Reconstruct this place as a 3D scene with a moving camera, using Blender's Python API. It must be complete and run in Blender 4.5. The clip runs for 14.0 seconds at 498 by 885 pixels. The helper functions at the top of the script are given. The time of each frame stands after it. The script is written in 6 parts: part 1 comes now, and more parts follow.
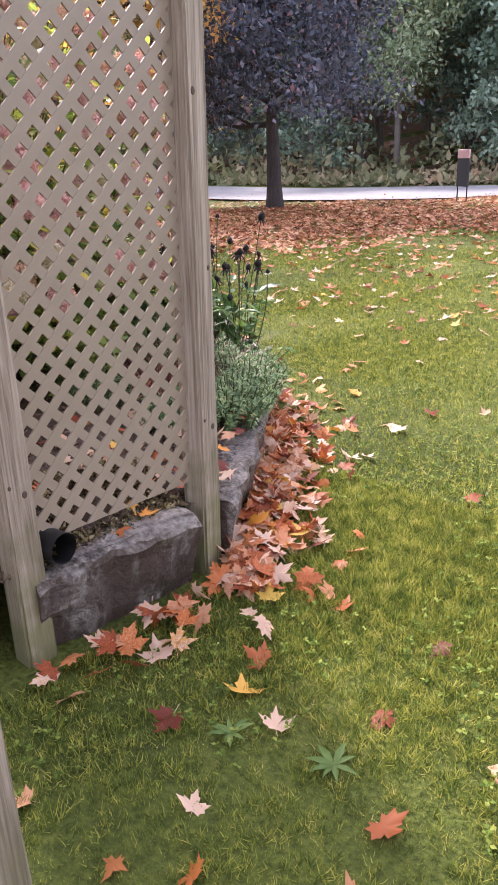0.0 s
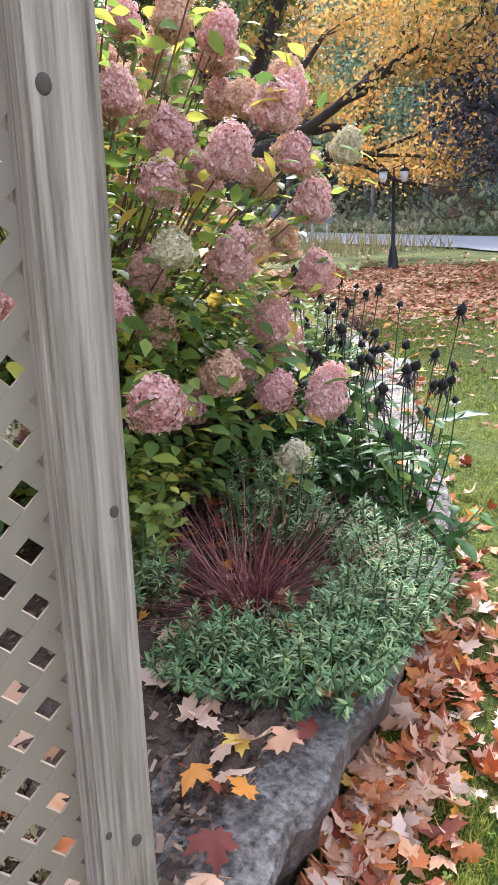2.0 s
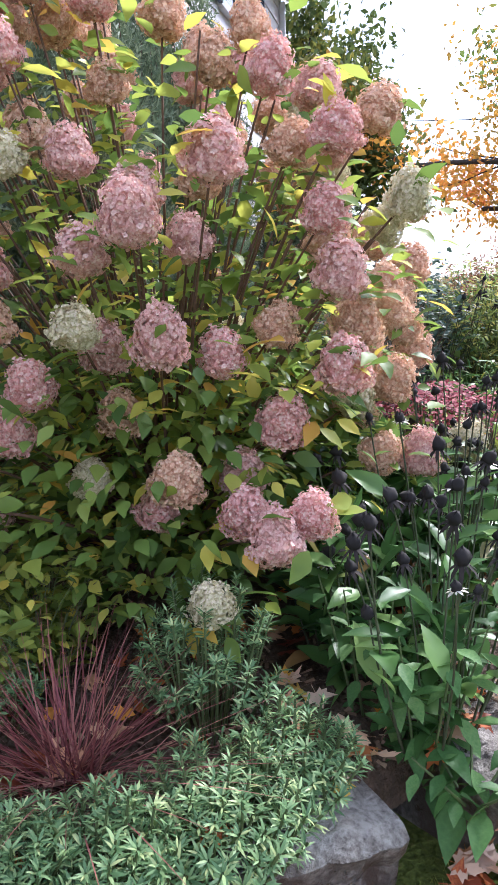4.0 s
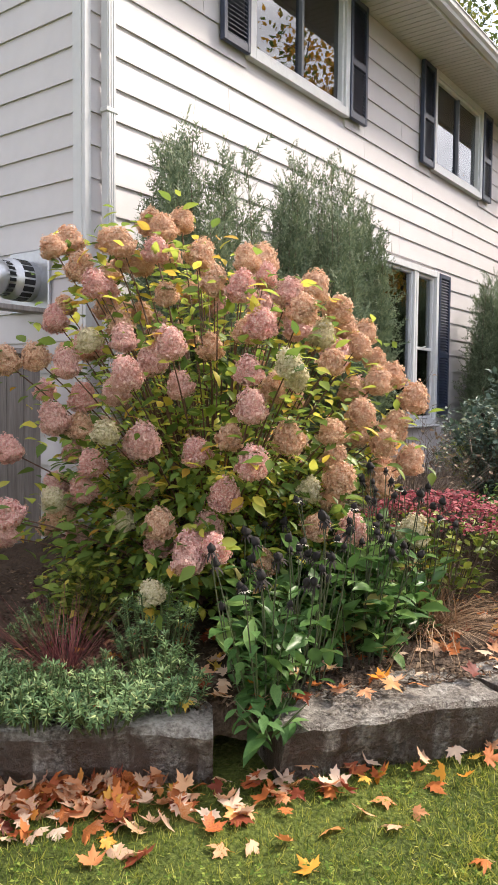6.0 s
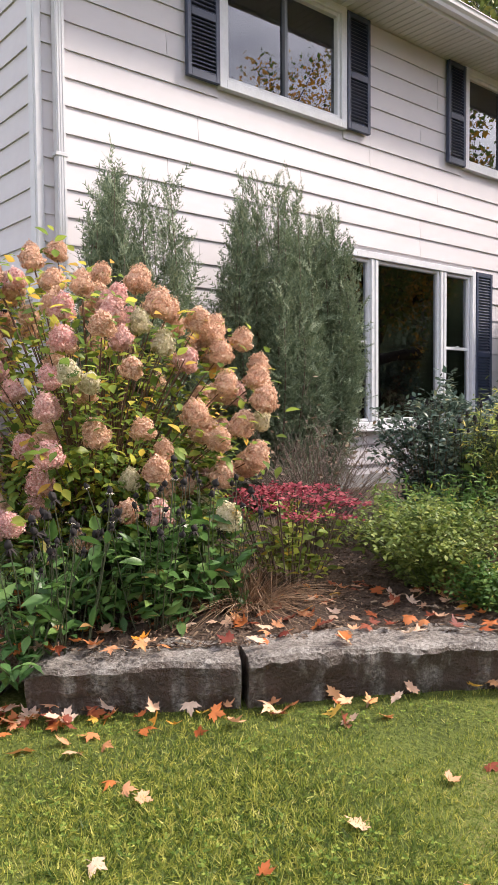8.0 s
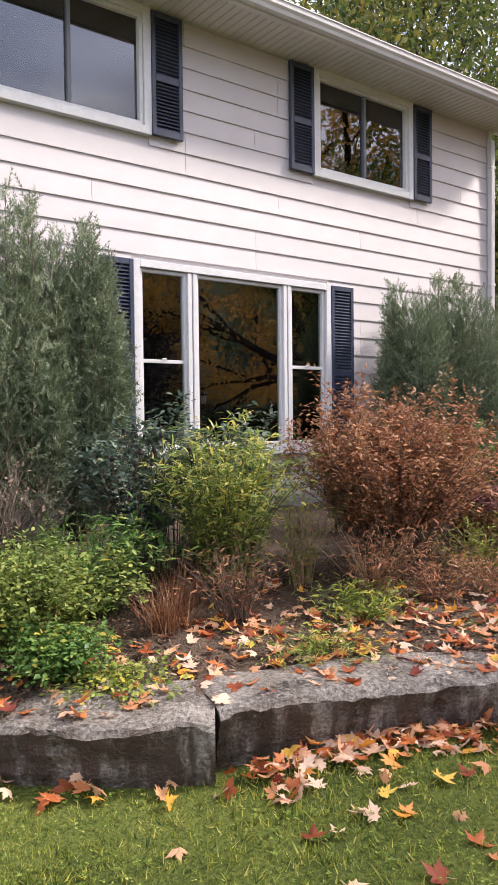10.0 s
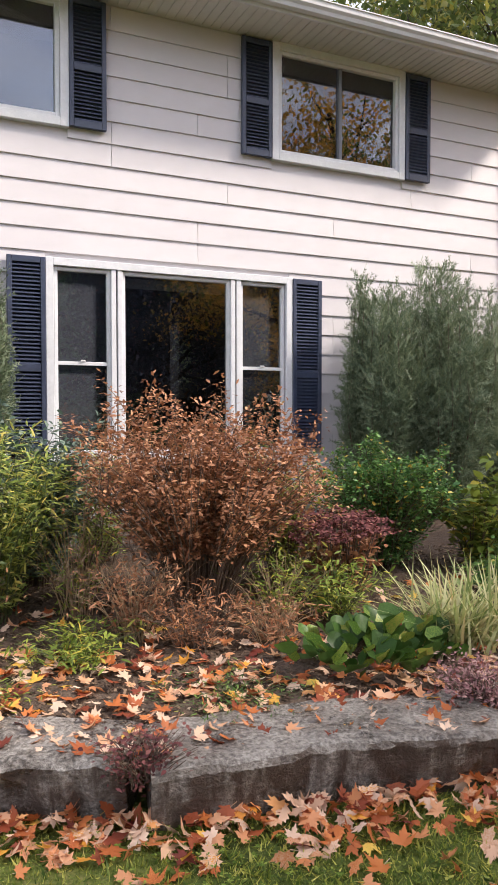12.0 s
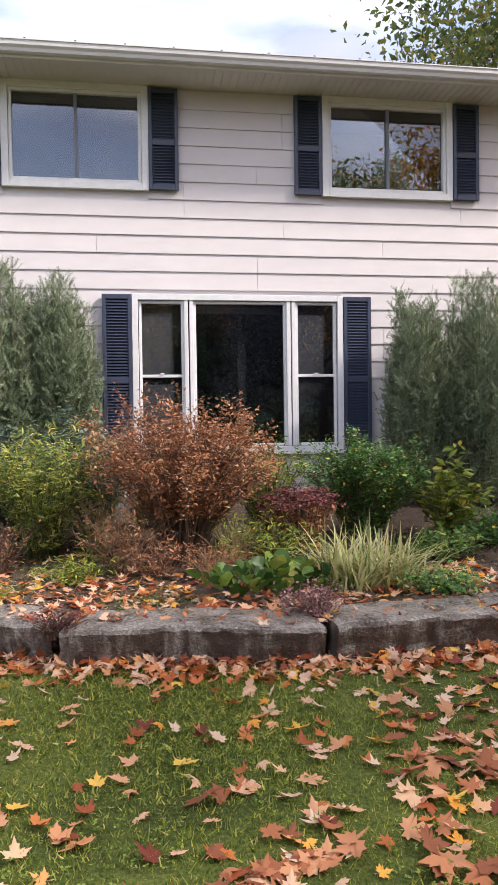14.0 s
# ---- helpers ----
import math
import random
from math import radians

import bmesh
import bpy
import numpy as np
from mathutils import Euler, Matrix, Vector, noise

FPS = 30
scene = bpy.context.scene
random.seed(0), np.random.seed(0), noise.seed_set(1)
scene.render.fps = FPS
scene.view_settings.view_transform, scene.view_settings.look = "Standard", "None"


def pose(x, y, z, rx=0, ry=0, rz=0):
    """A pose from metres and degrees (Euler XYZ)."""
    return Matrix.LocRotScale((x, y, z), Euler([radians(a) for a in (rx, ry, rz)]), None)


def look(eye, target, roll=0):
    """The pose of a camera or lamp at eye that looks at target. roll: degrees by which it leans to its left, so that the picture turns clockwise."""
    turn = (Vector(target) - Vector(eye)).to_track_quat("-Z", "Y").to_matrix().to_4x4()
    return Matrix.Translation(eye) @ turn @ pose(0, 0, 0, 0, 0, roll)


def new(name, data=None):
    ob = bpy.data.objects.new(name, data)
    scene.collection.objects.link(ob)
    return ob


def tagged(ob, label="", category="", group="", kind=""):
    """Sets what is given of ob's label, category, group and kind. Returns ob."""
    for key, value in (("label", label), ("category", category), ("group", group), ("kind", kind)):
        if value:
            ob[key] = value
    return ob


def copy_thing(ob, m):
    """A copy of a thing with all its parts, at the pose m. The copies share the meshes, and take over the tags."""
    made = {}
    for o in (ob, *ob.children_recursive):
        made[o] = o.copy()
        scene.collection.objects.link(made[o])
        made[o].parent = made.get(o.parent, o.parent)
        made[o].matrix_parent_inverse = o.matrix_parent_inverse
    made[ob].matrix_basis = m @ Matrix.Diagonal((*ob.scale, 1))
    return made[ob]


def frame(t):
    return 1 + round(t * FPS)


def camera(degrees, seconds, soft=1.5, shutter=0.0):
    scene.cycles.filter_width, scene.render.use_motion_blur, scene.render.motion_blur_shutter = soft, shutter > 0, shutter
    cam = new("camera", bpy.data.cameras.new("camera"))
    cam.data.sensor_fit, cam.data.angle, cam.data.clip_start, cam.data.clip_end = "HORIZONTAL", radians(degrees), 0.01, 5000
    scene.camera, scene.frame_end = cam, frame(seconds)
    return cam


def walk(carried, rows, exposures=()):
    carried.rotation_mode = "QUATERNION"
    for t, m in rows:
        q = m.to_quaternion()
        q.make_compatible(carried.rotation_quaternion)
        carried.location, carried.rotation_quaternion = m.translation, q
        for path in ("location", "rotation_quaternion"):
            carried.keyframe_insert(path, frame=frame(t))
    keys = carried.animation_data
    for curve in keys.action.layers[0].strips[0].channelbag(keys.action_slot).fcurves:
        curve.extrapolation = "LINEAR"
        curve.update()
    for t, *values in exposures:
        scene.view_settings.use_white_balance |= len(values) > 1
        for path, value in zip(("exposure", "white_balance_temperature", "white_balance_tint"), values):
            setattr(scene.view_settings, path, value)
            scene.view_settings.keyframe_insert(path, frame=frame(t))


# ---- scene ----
# ---------------------------------------------------------------- camera and its walk
cam = camera(36.3, 14.0)
PATH = [
    (0, (-0.598, 4.427, 1.327), (0.694, 3.072, 0.621), -2.2),
    (0.5, (-0.555, 4.217, 1.334), (0.825, 2.956, 0.623), -0.8),
    (1, (-0.376, 3.871, 1.31), (1.138, 2.747, 0.644), -1.2),
    (1.5, (-0.051, 3.465, 1.338), (1.592, 2.504, 0.724), -2.3),
    (2, (0.205, 3.047, 1.362), (1.938, 2.229, 0.79), -2.4),
    (2.5, (0.34, 2.611, 1.368), (2.142, 1.939, 0.82), -1.4),
    (3, (0.505, 2.177, 1.355), (2.354, 1.631, 0.824), -0.4),
    (3.5, (0.657, 1.794, 1.355), (2.595, 1.793, 0.86), -0.3),
    (6, (-0.042, -0.227, 1.434), (1.563, 0.96, 1.319), 0.5),
    (6.5, (-0.058, -0.744, 1.432), (1.478, 0.533, 1.342), 0.5),
    (7, (0.135, -1.089, 1.402), (1.567, 0.303, 1.297), 0.1),
    (7.5, (0.439, -1.474, 1.418), (1.78, 0.005, 1.292), -0.4),
    (8, (0.84, -1.912, 1.411), (2.13, -0.388, 1.31), -0.5),
    (8.5, (1.345, -2.237, 1.424), (2.626, -0.703, 1.348), -0.4),
    (9, (1.933, -2.534, 1.412), (3.199, -0.987, 1.357), -0.5),
    (11.5, (4.969, -3.529, 1.602), (5.943, -1.784, 1.521), -0.3),
    (12, (5.526, -3.719, 1.581), (6.368, -1.906, 1.51), -0.0),
    (12.5, (6.018, -4.039, 1.549), (6.702, -2.161, 1.479), 0.2),
    (13, (6.318, -4.551, 1.513), (6.86, -2.628, 1.433), 0.4),
    (13.5, (6.558, -5.13, 1.516), (6.976, -3.176, 1.441), -0.3),
    (14, (6.774, -5.724, 1.513), (7.089, -3.75, 1.458), -0.8),
]
walk(cam, [(t, look(eye, target, roll)) for t, eye, target, roll in PATH], [(0, 1.55, 6000, 28), (1.0, 1.63, 5950, 25), (2.2, 1.66, 5350, 16), (3.0, 1.58, 5250, 16), (3.7, 1.52, 5250, 17), (6.0, 1.24, 6450, 12), (9.0, 1.18, 6250, 19), (12.5, 1.19, 6300, 15), (14.0, 1.10, 6250, 17)])

# ---------------------------------------------------------------- world, sun
SUN_TO = Vector((0.662, -0.337, 0.669)).normalized()
world = bpy.data.worlds.new("sky")
scene.world = world
world.use_nodes = True
wn, wl = world.node_tree.nodes, world.node_tree.links
wn.clear()
sky = wn.new("ShaderNodeTexSky")
sky.sky_type, sky.sun_disc = "NISHITA", False
sky.sun_elevation = math.asin(SUN_TO.z)
sky.sun_rotation = math.atan2(SUN_TO.x, SUN_TO.y)
sky.air_density, sky.dust_density, sky.ozone_density = 1.0, 2.5, 1.0
# broken cloud: soft white sheets over the blue
w_tc = wn.new("ShaderNodeTexCoord")
w_map = wn.new("ShaderNodeMapping")
w_map.inputs["Scale"].default_value = (1.0, 1.0, 3.2)
w_noise = wn.new("ShaderNodeTexNoise")
w_noise.inputs["Scale"].default_value = 2.3
w_noise.inputs["Detail"].default_value = 6.0
w_ramp = wn.new("ShaderNodeValToRGB")
w_ramp.color_ramp.elements[0].position, w_ramp.color_ramp.elements[1].position = 0.28, 0.60
w_mix = wn.new("ShaderNodeMix")
w_mix.data_type = "RGBA"
w_n2 = wn.new("ShaderNodeTexNoise")
w_n2.inputs["Scale"].default_value, w_n2.inputs["Detail"].default_value = 4.2, 7.0
w_r2 = wn.new("ShaderNodeValToRGB")
w_r2.color_ramp.elements[0].position, w_r2.color_ramp.elements[1].position = 0.36, 0.66
w_r2.color_ramp.elements[0].color, w_r2.color_ramp.elements[1].color = (.40, .40, .46, 1), (1, .98, .97, 1)
w_gain = wn.new("ShaderNodeVectorMath")
w_gain.operation = "SCALE"
w_gain.inputs["Scale"].default_value = 7.6
wl.new(w_map.outputs["Vector"], w_n2.inputs["Vector"])
wl.new(w_n2.outputs["Fac"], w_r2.inputs["Fac"])
wl.new(w_r2.outputs["Color"], w_gain.inputs[0])
wl.new(w_gain.outputs["Vector"], w_mix.inputs[7])
w_bg = wn.new("ShaderNodeBackground")
w_bg.inputs["Strength"].default_value = 0.15
w_out = wn.new("ShaderNodeOutputWorld")
wl.new(w_tc.outputs["Generated"], w_map.inputs["Vector"])
wl.new(w_map.outputs["Vector"], w_noise.inputs["Vector"])
wl.new(w_noise.outputs["Fac"], w_ramp.inputs["Fac"])
wl.new(w_ramp.outputs["Color"], w_mix.inputs[0])
wl.new(sky.outputs["Color"], w_mix.inputs[6])
wl.new(w_mix.outputs[2], w_bg.inputs["Color"])
wl.new(w_bg.outputs["Background"], w_out.inputs["Surface"])

sun_data = bpy.data.lights.new("sun", "SUN")
sun_data.energy, sun_data.angle, sun_data.color = 3.2, radians(7.0), (1.0, 0.90, 0.76)
sun = new("sun", sun_data)
sun.matrix_world = look(SUN_TO * 60, (0, 0, 0))

# ---------------------------------------------------------------- small tools
rng = np.random.default_rng(7)


def node_mat(name):
    m = bpy.data.materials.new(name)
    m.use_nodes = True
    nt = m.node_tree
    return m, nt.nodes, nt.links, nt.nodes["Principled BSDF"]


def ramp_node(n, stops):
    r = n.new("ShaderNodeValToRGB")
    cr = r.color_ramp
    while len(cr.elements) < len(stops):
        cr.elements.new(0.5)
    for e, (p, c) in zip(cr.elements, stops):
        e.position, e.color = p, (*c, 1)
    return r


def surface(name, stops, scale=4.0, rough=0.7, bump=0.3, bscale=None, stretch=(1, 1, 1), metal=0.0, fine=6.0, rvar=0.1,
            spec=0.5, dist=0.01, source="noise", coord="Object"):
    """Mottled surface: two noises drive the colour ramp, a finer one the relief."""
    m, n, l, b = node_mat(name)
    tc = n.new("ShaderNodeTexCoord")
    mp = n.new("ShaderNodeMapping")
    mp.inputs["Scale"].default_value = stretch
    l.new(tc.outputs[coord], mp.inputs["Vector"])
    n1 = n.new("ShaderNodeTexNoise")
    n1.inputs["Scale"].default_value, n1.inputs["Detail"].default_value, n1.inputs["Roughness"].default_value = scale, 8, 0.62
    n2 = n.new("ShaderNodeTexNoise")
    n2.inputs["Scale"].default_value, n2.inputs["Detail"].default_value = scale * fine, 5
    l.new(mp.outputs["Vector"], n1.inputs["Vector"])
    l.new(mp.outputs["Vector"], n2.inputs["Vector"])
    mx = n.new("ShaderNodeMix")
    mx.inputs[0].default_value = 0.38
    l.new(n1.outputs["Fac"], mx.inputs[2])
    l.new(n2.outputs["Fac"], mx.inputs[3])
    r = ramp_node(n, stops)
    l.new(mx.outputs[0], r.inputs["Fac"])
    l.new(r.outputs["Color"], b.inputs["Base Color"])
    rr = n.new("ShaderNodeMapRange")
    rr.inputs[3].default_value, rr.inputs[4].default_value = max(rough - rvar, 0.02), min(rough + rvar, 1)
    l.new(n1.outputs["Fac"], rr.inputs[0])
    l.new(rr.outputs[0], b.inputs["Roughness"])
    b.inputs["Metallic"].default_value = metal
    b.inputs["Specular IOR Level"].default_value = spec
    if bump:
        bp = n.new("ShaderNodeBump")
        bp.inputs["Strength"].default_value, bp.inputs["Distance"].default_value = bump, dist
        n3 = n.new("ShaderNodeTexNoise")
        n3.inputs["Scale"].default_value, n3.inputs["Detail"].default_value = bscale or scale * 4, 8
        l.new(mp.outputs["Vector"], n3.inputs["Vector"])
        l.new(n3.outputs["Fac"], bp.inputs["Height"])
        l.new(bp.outputs["Normal"], b.inputs["Normal"])
    return m


def leaf_mat(name, stops, rough=0.5, trans=0.35, objvar=False, spec=0.35, patch=0.0, pscale=1.2):
    """Foliage: each leaf takes its own colour from the ramp, and lets some light through."""
    m, n, l, b = node_mat(name)
    g = n.new("ShaderNodeNewGeometry")
    o = n.new("ShaderNodeObjectInfo")
    r = ramp_node(n, stops)
    src = o.outputs["Random"] if objvar else g.outputs["Random Per Island"]
    tc = n.new("ShaderNodeTexCoord")
    ns = n.new("ShaderNodeTexNoise")
    ns.inputs["Scale"].default_value, ns.inputs["Detail"].default_value = (14.0 if objvar else pscale), 3
    l.new(tc.outputs["Object"], ns.inputs["Vector"])
    mx = n.new("ShaderNodeMix")
    mx.inputs[0].default_value = 0.25 if objvar else patch
    l.new(src, mx.inputs[2])
    mr = n.new("ShaderNodeMapRange")
    mr.inputs[1].default_value, mr.inputs[2].default_value = 0.3, 0.7
    l.new(ns.outputs["Fac"], mr.inputs[0])
    l.new(mr.outputs[0], mx.inputs[3])
    l.new(mx.outputs[0], r.inputs["Fac"])
    l.new(r.outputs["Color"], b.inputs["Base Color"])
    b.inputs["Roughness"].default_value = rough
    b.inputs["Specular IOR Level"].default_value = spec
    t = n.new("ShaderNodeBsdfTranslucent")
    l.new(r.outputs["Color"], t.inputs["Color"])
    ms = n.new("ShaderNodeMixShader")
    ms.inputs[0].default_value = trans
    l.new(b.outputs[0], ms.inputs[1])
    l.new(t.outputs[0], ms.inputs[2])
    l.new(ms.outputs[0], n["Material Output"].inputs["Surface"])
    return m


def plain(name, col, rough=0.5, metal=0.0, spec=0.5):
    return surface(name, [(0.3, tuple(c * 0.88 for c in col)), (0.7, tuple(min(c * 1.08, 1) for c in col))], 9, rough, 0.08, metal=metal, spec=spec)


def mesh_from(name, V, F, smooth=False):
    """V (n, 3); F a list of index tuples, or an (m, k) array."""
    me = bpy.data.meshes.new(name)
    V = np.asarray(V, dtype=np.float32)
    if isinstance(F, np.ndarray):
        k = F.shape[1]
        me.vertices.add(len(V))
        me.vertices.foreach_set("co", V.ravel())
        me.loops.add(F.size)
        me.loops.foreach_set("vertex_index", F.ravel().astype(np.int32))
        me.polygons.add(len(F))
        me.polygons.foreach_set("loop_start", np.arange(0, F.size, k, dtype=np.int32))
        me.update(calc_edges=True)
    else:
        me.from_pydata(V.tolist(), [], F)
        me.update()
    if smooth:
        me.polygons.foreach_set("use_smooth", np.ones(len(me.polygons), dtype=bool))
    return me


def put(name, me, mat, parent=None, label="", smooth=False):
    ob = new(name, me)
    if mat is not None and not me.materials:
        me.materials.append(mat)
    if parent is not None:
        ob.parent = parent
    if label:
        ob["label"] = label
    if parent is not None and name in ("stem_tangle", "foliage", "blade_mass", "crown", "lower_foliage", "flower_plate_mass"):
        ob["kind"] = "stuff"
    return ob


def part(name, bm, material, parent, label=""):
    me = bpy.data.meshes.new(name)
    bm.to_mesh(me)
    bm.free()
    return put(name, me, material, parent, label)


def thing(name, loc, label, category, group="", kind=""):
    ob = new(name)
    ob.empty_display_size = 0.1
    ob.location = loc
    return tagged(ob, label, category, group, kind)


def box_bm(x0, y0, z0, x1, y1, z1, bevel=0.0, seg=1, bm=None):
    own = bm is None
    bm = bm or bmesh.new()
    r = bmesh.ops.create_cube(bm, size=1.0)
    bmesh.ops.scale(bm, vec=(x1 - x0, y1 - y0, z1 - z0), verts=r["verts"])
    bmesh.ops.translate(bm, vec=((x0 + x1) / 2, (y0 + y1) / 2, (z0 + z1) / 2), verts=r["verts"])
    if bevel and own:
        bmesh.ops.bevel(bm, geom=bm.edges[:], offset=bevel, segments=seg, affect="EDGES", profile=0.6)
    return bm


def box(name, dims, mat, parent=None, bevel=0.0, label=""):
    return part(name, box_bm(*dims, bevel=bevel), mat, parent, label)


def tubes(paths, sides=6):
    """Tapered tubes: each path a list of (x, y, z, radius). Returns V, F."""
    V, F = [], []
    for p in paths:
        p = np.asarray(p, float)
        P, R = p[:, :3], p[:, 3]
        T = np.gradient(P, axis=0)
        T /= np.linalg.norm(T, axis=1, keepdims=True) + 1e-9
        ref = np.array([0.31, 0.95, 0.05]) if abs(T[0] @ [0.31, 0.95, 0.05]) < 0.9 else np.array([1.0, 0, 0])
        A = np.cross(T, ref)
        A /= np.linalg.norm(A, axis=1, keepdims=True) + 1e-9
        B = np.cross(T, A)
        a = np.linspace(0, 2 * np.pi, sides, endpoint=False)
        ring = P[:, None] + R[:, None, None] * (np.cos(a)[None, :, None] * A[:, None] + np.sin(a)[None, :, None] * B[:, None])
        o = sum(len(v) for v in V)
        V.append(ring.reshape(-1, 3))
        for i in range(len(P) - 1):
            for k in range(sides):
                k2 = (k + 1) % sides
                F.append((o + i * sides + k, o + i * sides + k2, o + (i + 1) * sides + k2, o + (i + 1) * sides + k))
    return np.concatenate(V), np.array(F)


def lathe(profile, sides=20):
    """Turned body from (radius, z) pairs."""
    a = np.linspace(0, 2 * np.pi, sides, endpoint=False)
    V = np.concatenate([np.stack([r * np.cos(a), r * np.sin(a), 0 * a + z], 1) for r, z in profile])
    F = [(i * sides + k, i * sides + (k + 1) % sides, (i + 1) * sides + (k + 1) % sides, (i + 1) * sides + k)
         for i in range(len(profile) - 1) for k in range(sides)]
    return V, np.array(F)


def frames_for(dirs, ups, scale, spin=None):
    """Matrices (n, 3, 3) whose columns carry a template's x, y, z: y along dirs, z towards ups."""
    y = dirs / (np.linalg.norm(dirs, axis=1, keepdims=True) + 1e-9)
    x = np.cross(y, ups)
    x /= np.linalg.norm(x, axis=1, keepdims=True) + 1e-9
    z = np.cross(x, y)
    if spin is not None:
        c, s = np.cos(spin)[:, None], np.sin(spin)[:, None]
        x, z = c * x + s * z, c * z - s * x
    s = np.asarray(scale, float)
    s = s[:, None, None] if s.ndim == 1 else s[:, None, :]
    return np.stack([x, y, z], -1) * s


def scatter(tv, tf, M, P):
    """Many copies of a template in one mesh. tv (k, 3), tf (m, 3)."""
    n, k = len(P), len(tv)
    V = np.einsum("nij,kj->nki", M, tv) + P[:, None]
    F = tf[None] + (np.arange(n) * k)[:, None, None]
    return V.reshape(-1, 3), F.reshape(-1, tf.shape[1])


def unit(n, r=None):
    v = (r or rng).normal(size=(n, 3))
    return v / np.linalg.norm(v, axis=1, keepdims=True)


def tris(quads):
    out = []
    for f in quads:
        for i in range(1, len(f) - 1):
            out.append((f[0], f[i], f[i + 1]))
    return np.array(out)


# leaf shapes: along +y from 0 to 1, facing +z
OVATE = (np.array([(0, 0, 0), (-.2, .22, .05), (.2, .22, .05), (-.29, .48, .06), (0, .5, 0), (.29, .48, .06), (-.17, .78, .0), (.17, .78, .0), (0, 1.05, -.14)]),
         tris([(0, 2, 4, 1), (1, 4, 3), (2, 5, 4), (3, 4, 6), (4, 5, 7), (4, 7, 8, 6)]))
LANCE = (np.array([(0, 0, 0), (-.09, .3, .02), (.09, .3, .02), (-.08, .65, .0), (.08, .65, .0), (0, 1, -.12)]),
         tris([(0, 2, 1), (1, 2, 4, 3), (3, 4, 5)]))
SLIM = (np.array([(-.012, 0, 0), (.012, 0, 0), (-.012, .5, .03), (.012, .5, .03), (0, 1, -.05)]), tris([(0, 1, 3, 2), (2, 3, 4)]))
SMALL = (np.array([(0, 0, 0), (-.25, .5, .05), (.25, .5, .05), (0, 1, -.05)]), tris([(0, 2, 1), (1, 2, 3)]))
PETAL = (np.array([(-.5, -.5, 0), (.5, -.5, .08), (.5, .5, 0), (-.5, .5, .08)]), tris([(0, 1, 2, 3)]))


def maple_shape(curl, seed):
    r = np.random.default_rng(seed)
    right = [(.05, -.04), (.30, -.20), (.33, -.05), (.62, -.02), (.50, .14), (.82, .42), (.52, .40), (.50, .50), (.20, .42), (.26, .68), (.14, .70), (0, 1.0)]
    left = [(-x, y) for x, y in right[-2::-1]]
    out = [(x * (1 + .12 * r.normal()), y) for x, y in right + left]
    V = [(0, .12, 0)] + [(x, y, 0) for x, y in out]
    V = np.array(V)
    rad = np.hypot(V[:, 0], V[:, 1] - .12)
    V[:, 2] = curl * rad ** 2 + .10 * np.sin(5 * V[:, 0] + seed) * rad + .10 * np.cos(4 * V[:, 1] + 2 * seed) * rad
    n = len(out)
    F = [(0, i + 1, (i + 1) % n + 1) for i in range(n)]
    # stalk
    k = len(V)
    V = np.concatenate([V, [(-.012, 0, .0), (.012, 0, .0), (.03, -.45, .06 * seed % .1), (.01, -.45, .06)]])
    F += [(k, k + 1, k + 2), (k, k + 2, k + 3)]
    V[:, 1] -= .3
    return V, np.array(F)


MAPLE = [maple_shape(c, s) for c, s in ((.35, 1), (-.3, 2), (.6, 3), (.12, 4), (-.5, 5))]


def interp(x, pts):
    return np.interp(x, [p[0] for p in pts], [p[1] for p in pts])


ROAD = [(-60, -56), (0, -24.5), (10.9, -19.8), (16, -18.2), (22, -16.8), (28, -14.8), (36, -12.4), (47, -11), (80, -9), (200, -2)]


def road_y(x):
    return interp(x, ROAD)


def sstep(a, b, v):
    t = np.clip((v - a) / (b - a), 0, 1)
    return t * t * (3 - 2 * t)


def ground_z(x, y):
    """The lawn: level by the house, a little higher far off, a wooded bank behind the road."""
    x, y = np.asarray(x, float), np.asarray(y, float)
    fall = .03 * np.clip(x - 19, 0, 40)
    rise = .05 * sstep(4.5, 6.5, x) * (1 - sstep(9, 10.5, x))
    past = (road_y(x) - y) * .8
    bank = 7.0 * sstep(4.5, 42, past)
    return fall + rise + bank


EDGE = [(1.0, 2.95), (1.06, 2.77), (1.25, 2.49), (1.48, 2.18), (1.75, 1.82), (2.1, 1.42), (2.6, 1.02), (3.0, .73), (3.65, .35), (4.12, .04),
        (4.77, -.5), (5.5, -.62), (5.9, -.8), (6.3, -1.0), (6.65, -1.15), (7.0, -1.19), (7.6, -1.33), (8, -1.36), (9.05, -1.3), (10.3, -.9), (11.5, -.2), (13.6, .9)]


def edge_y(x):
    return interp(x, EDGE)


def bed_z(x, y):
    d = np.clip((np.asarray(y, float) - edge_y(x)) / 3.2, 0, 1.3)
    return .235 + .12 * np.exp(-((np.asarray(x, float) - 1.31) / .10) ** 2 - ((np.asarray(y, float) - 3.15) / .26) ** 2) + .16 * d + .02 * sstep(4, 6.5, np.asarray(x, float))

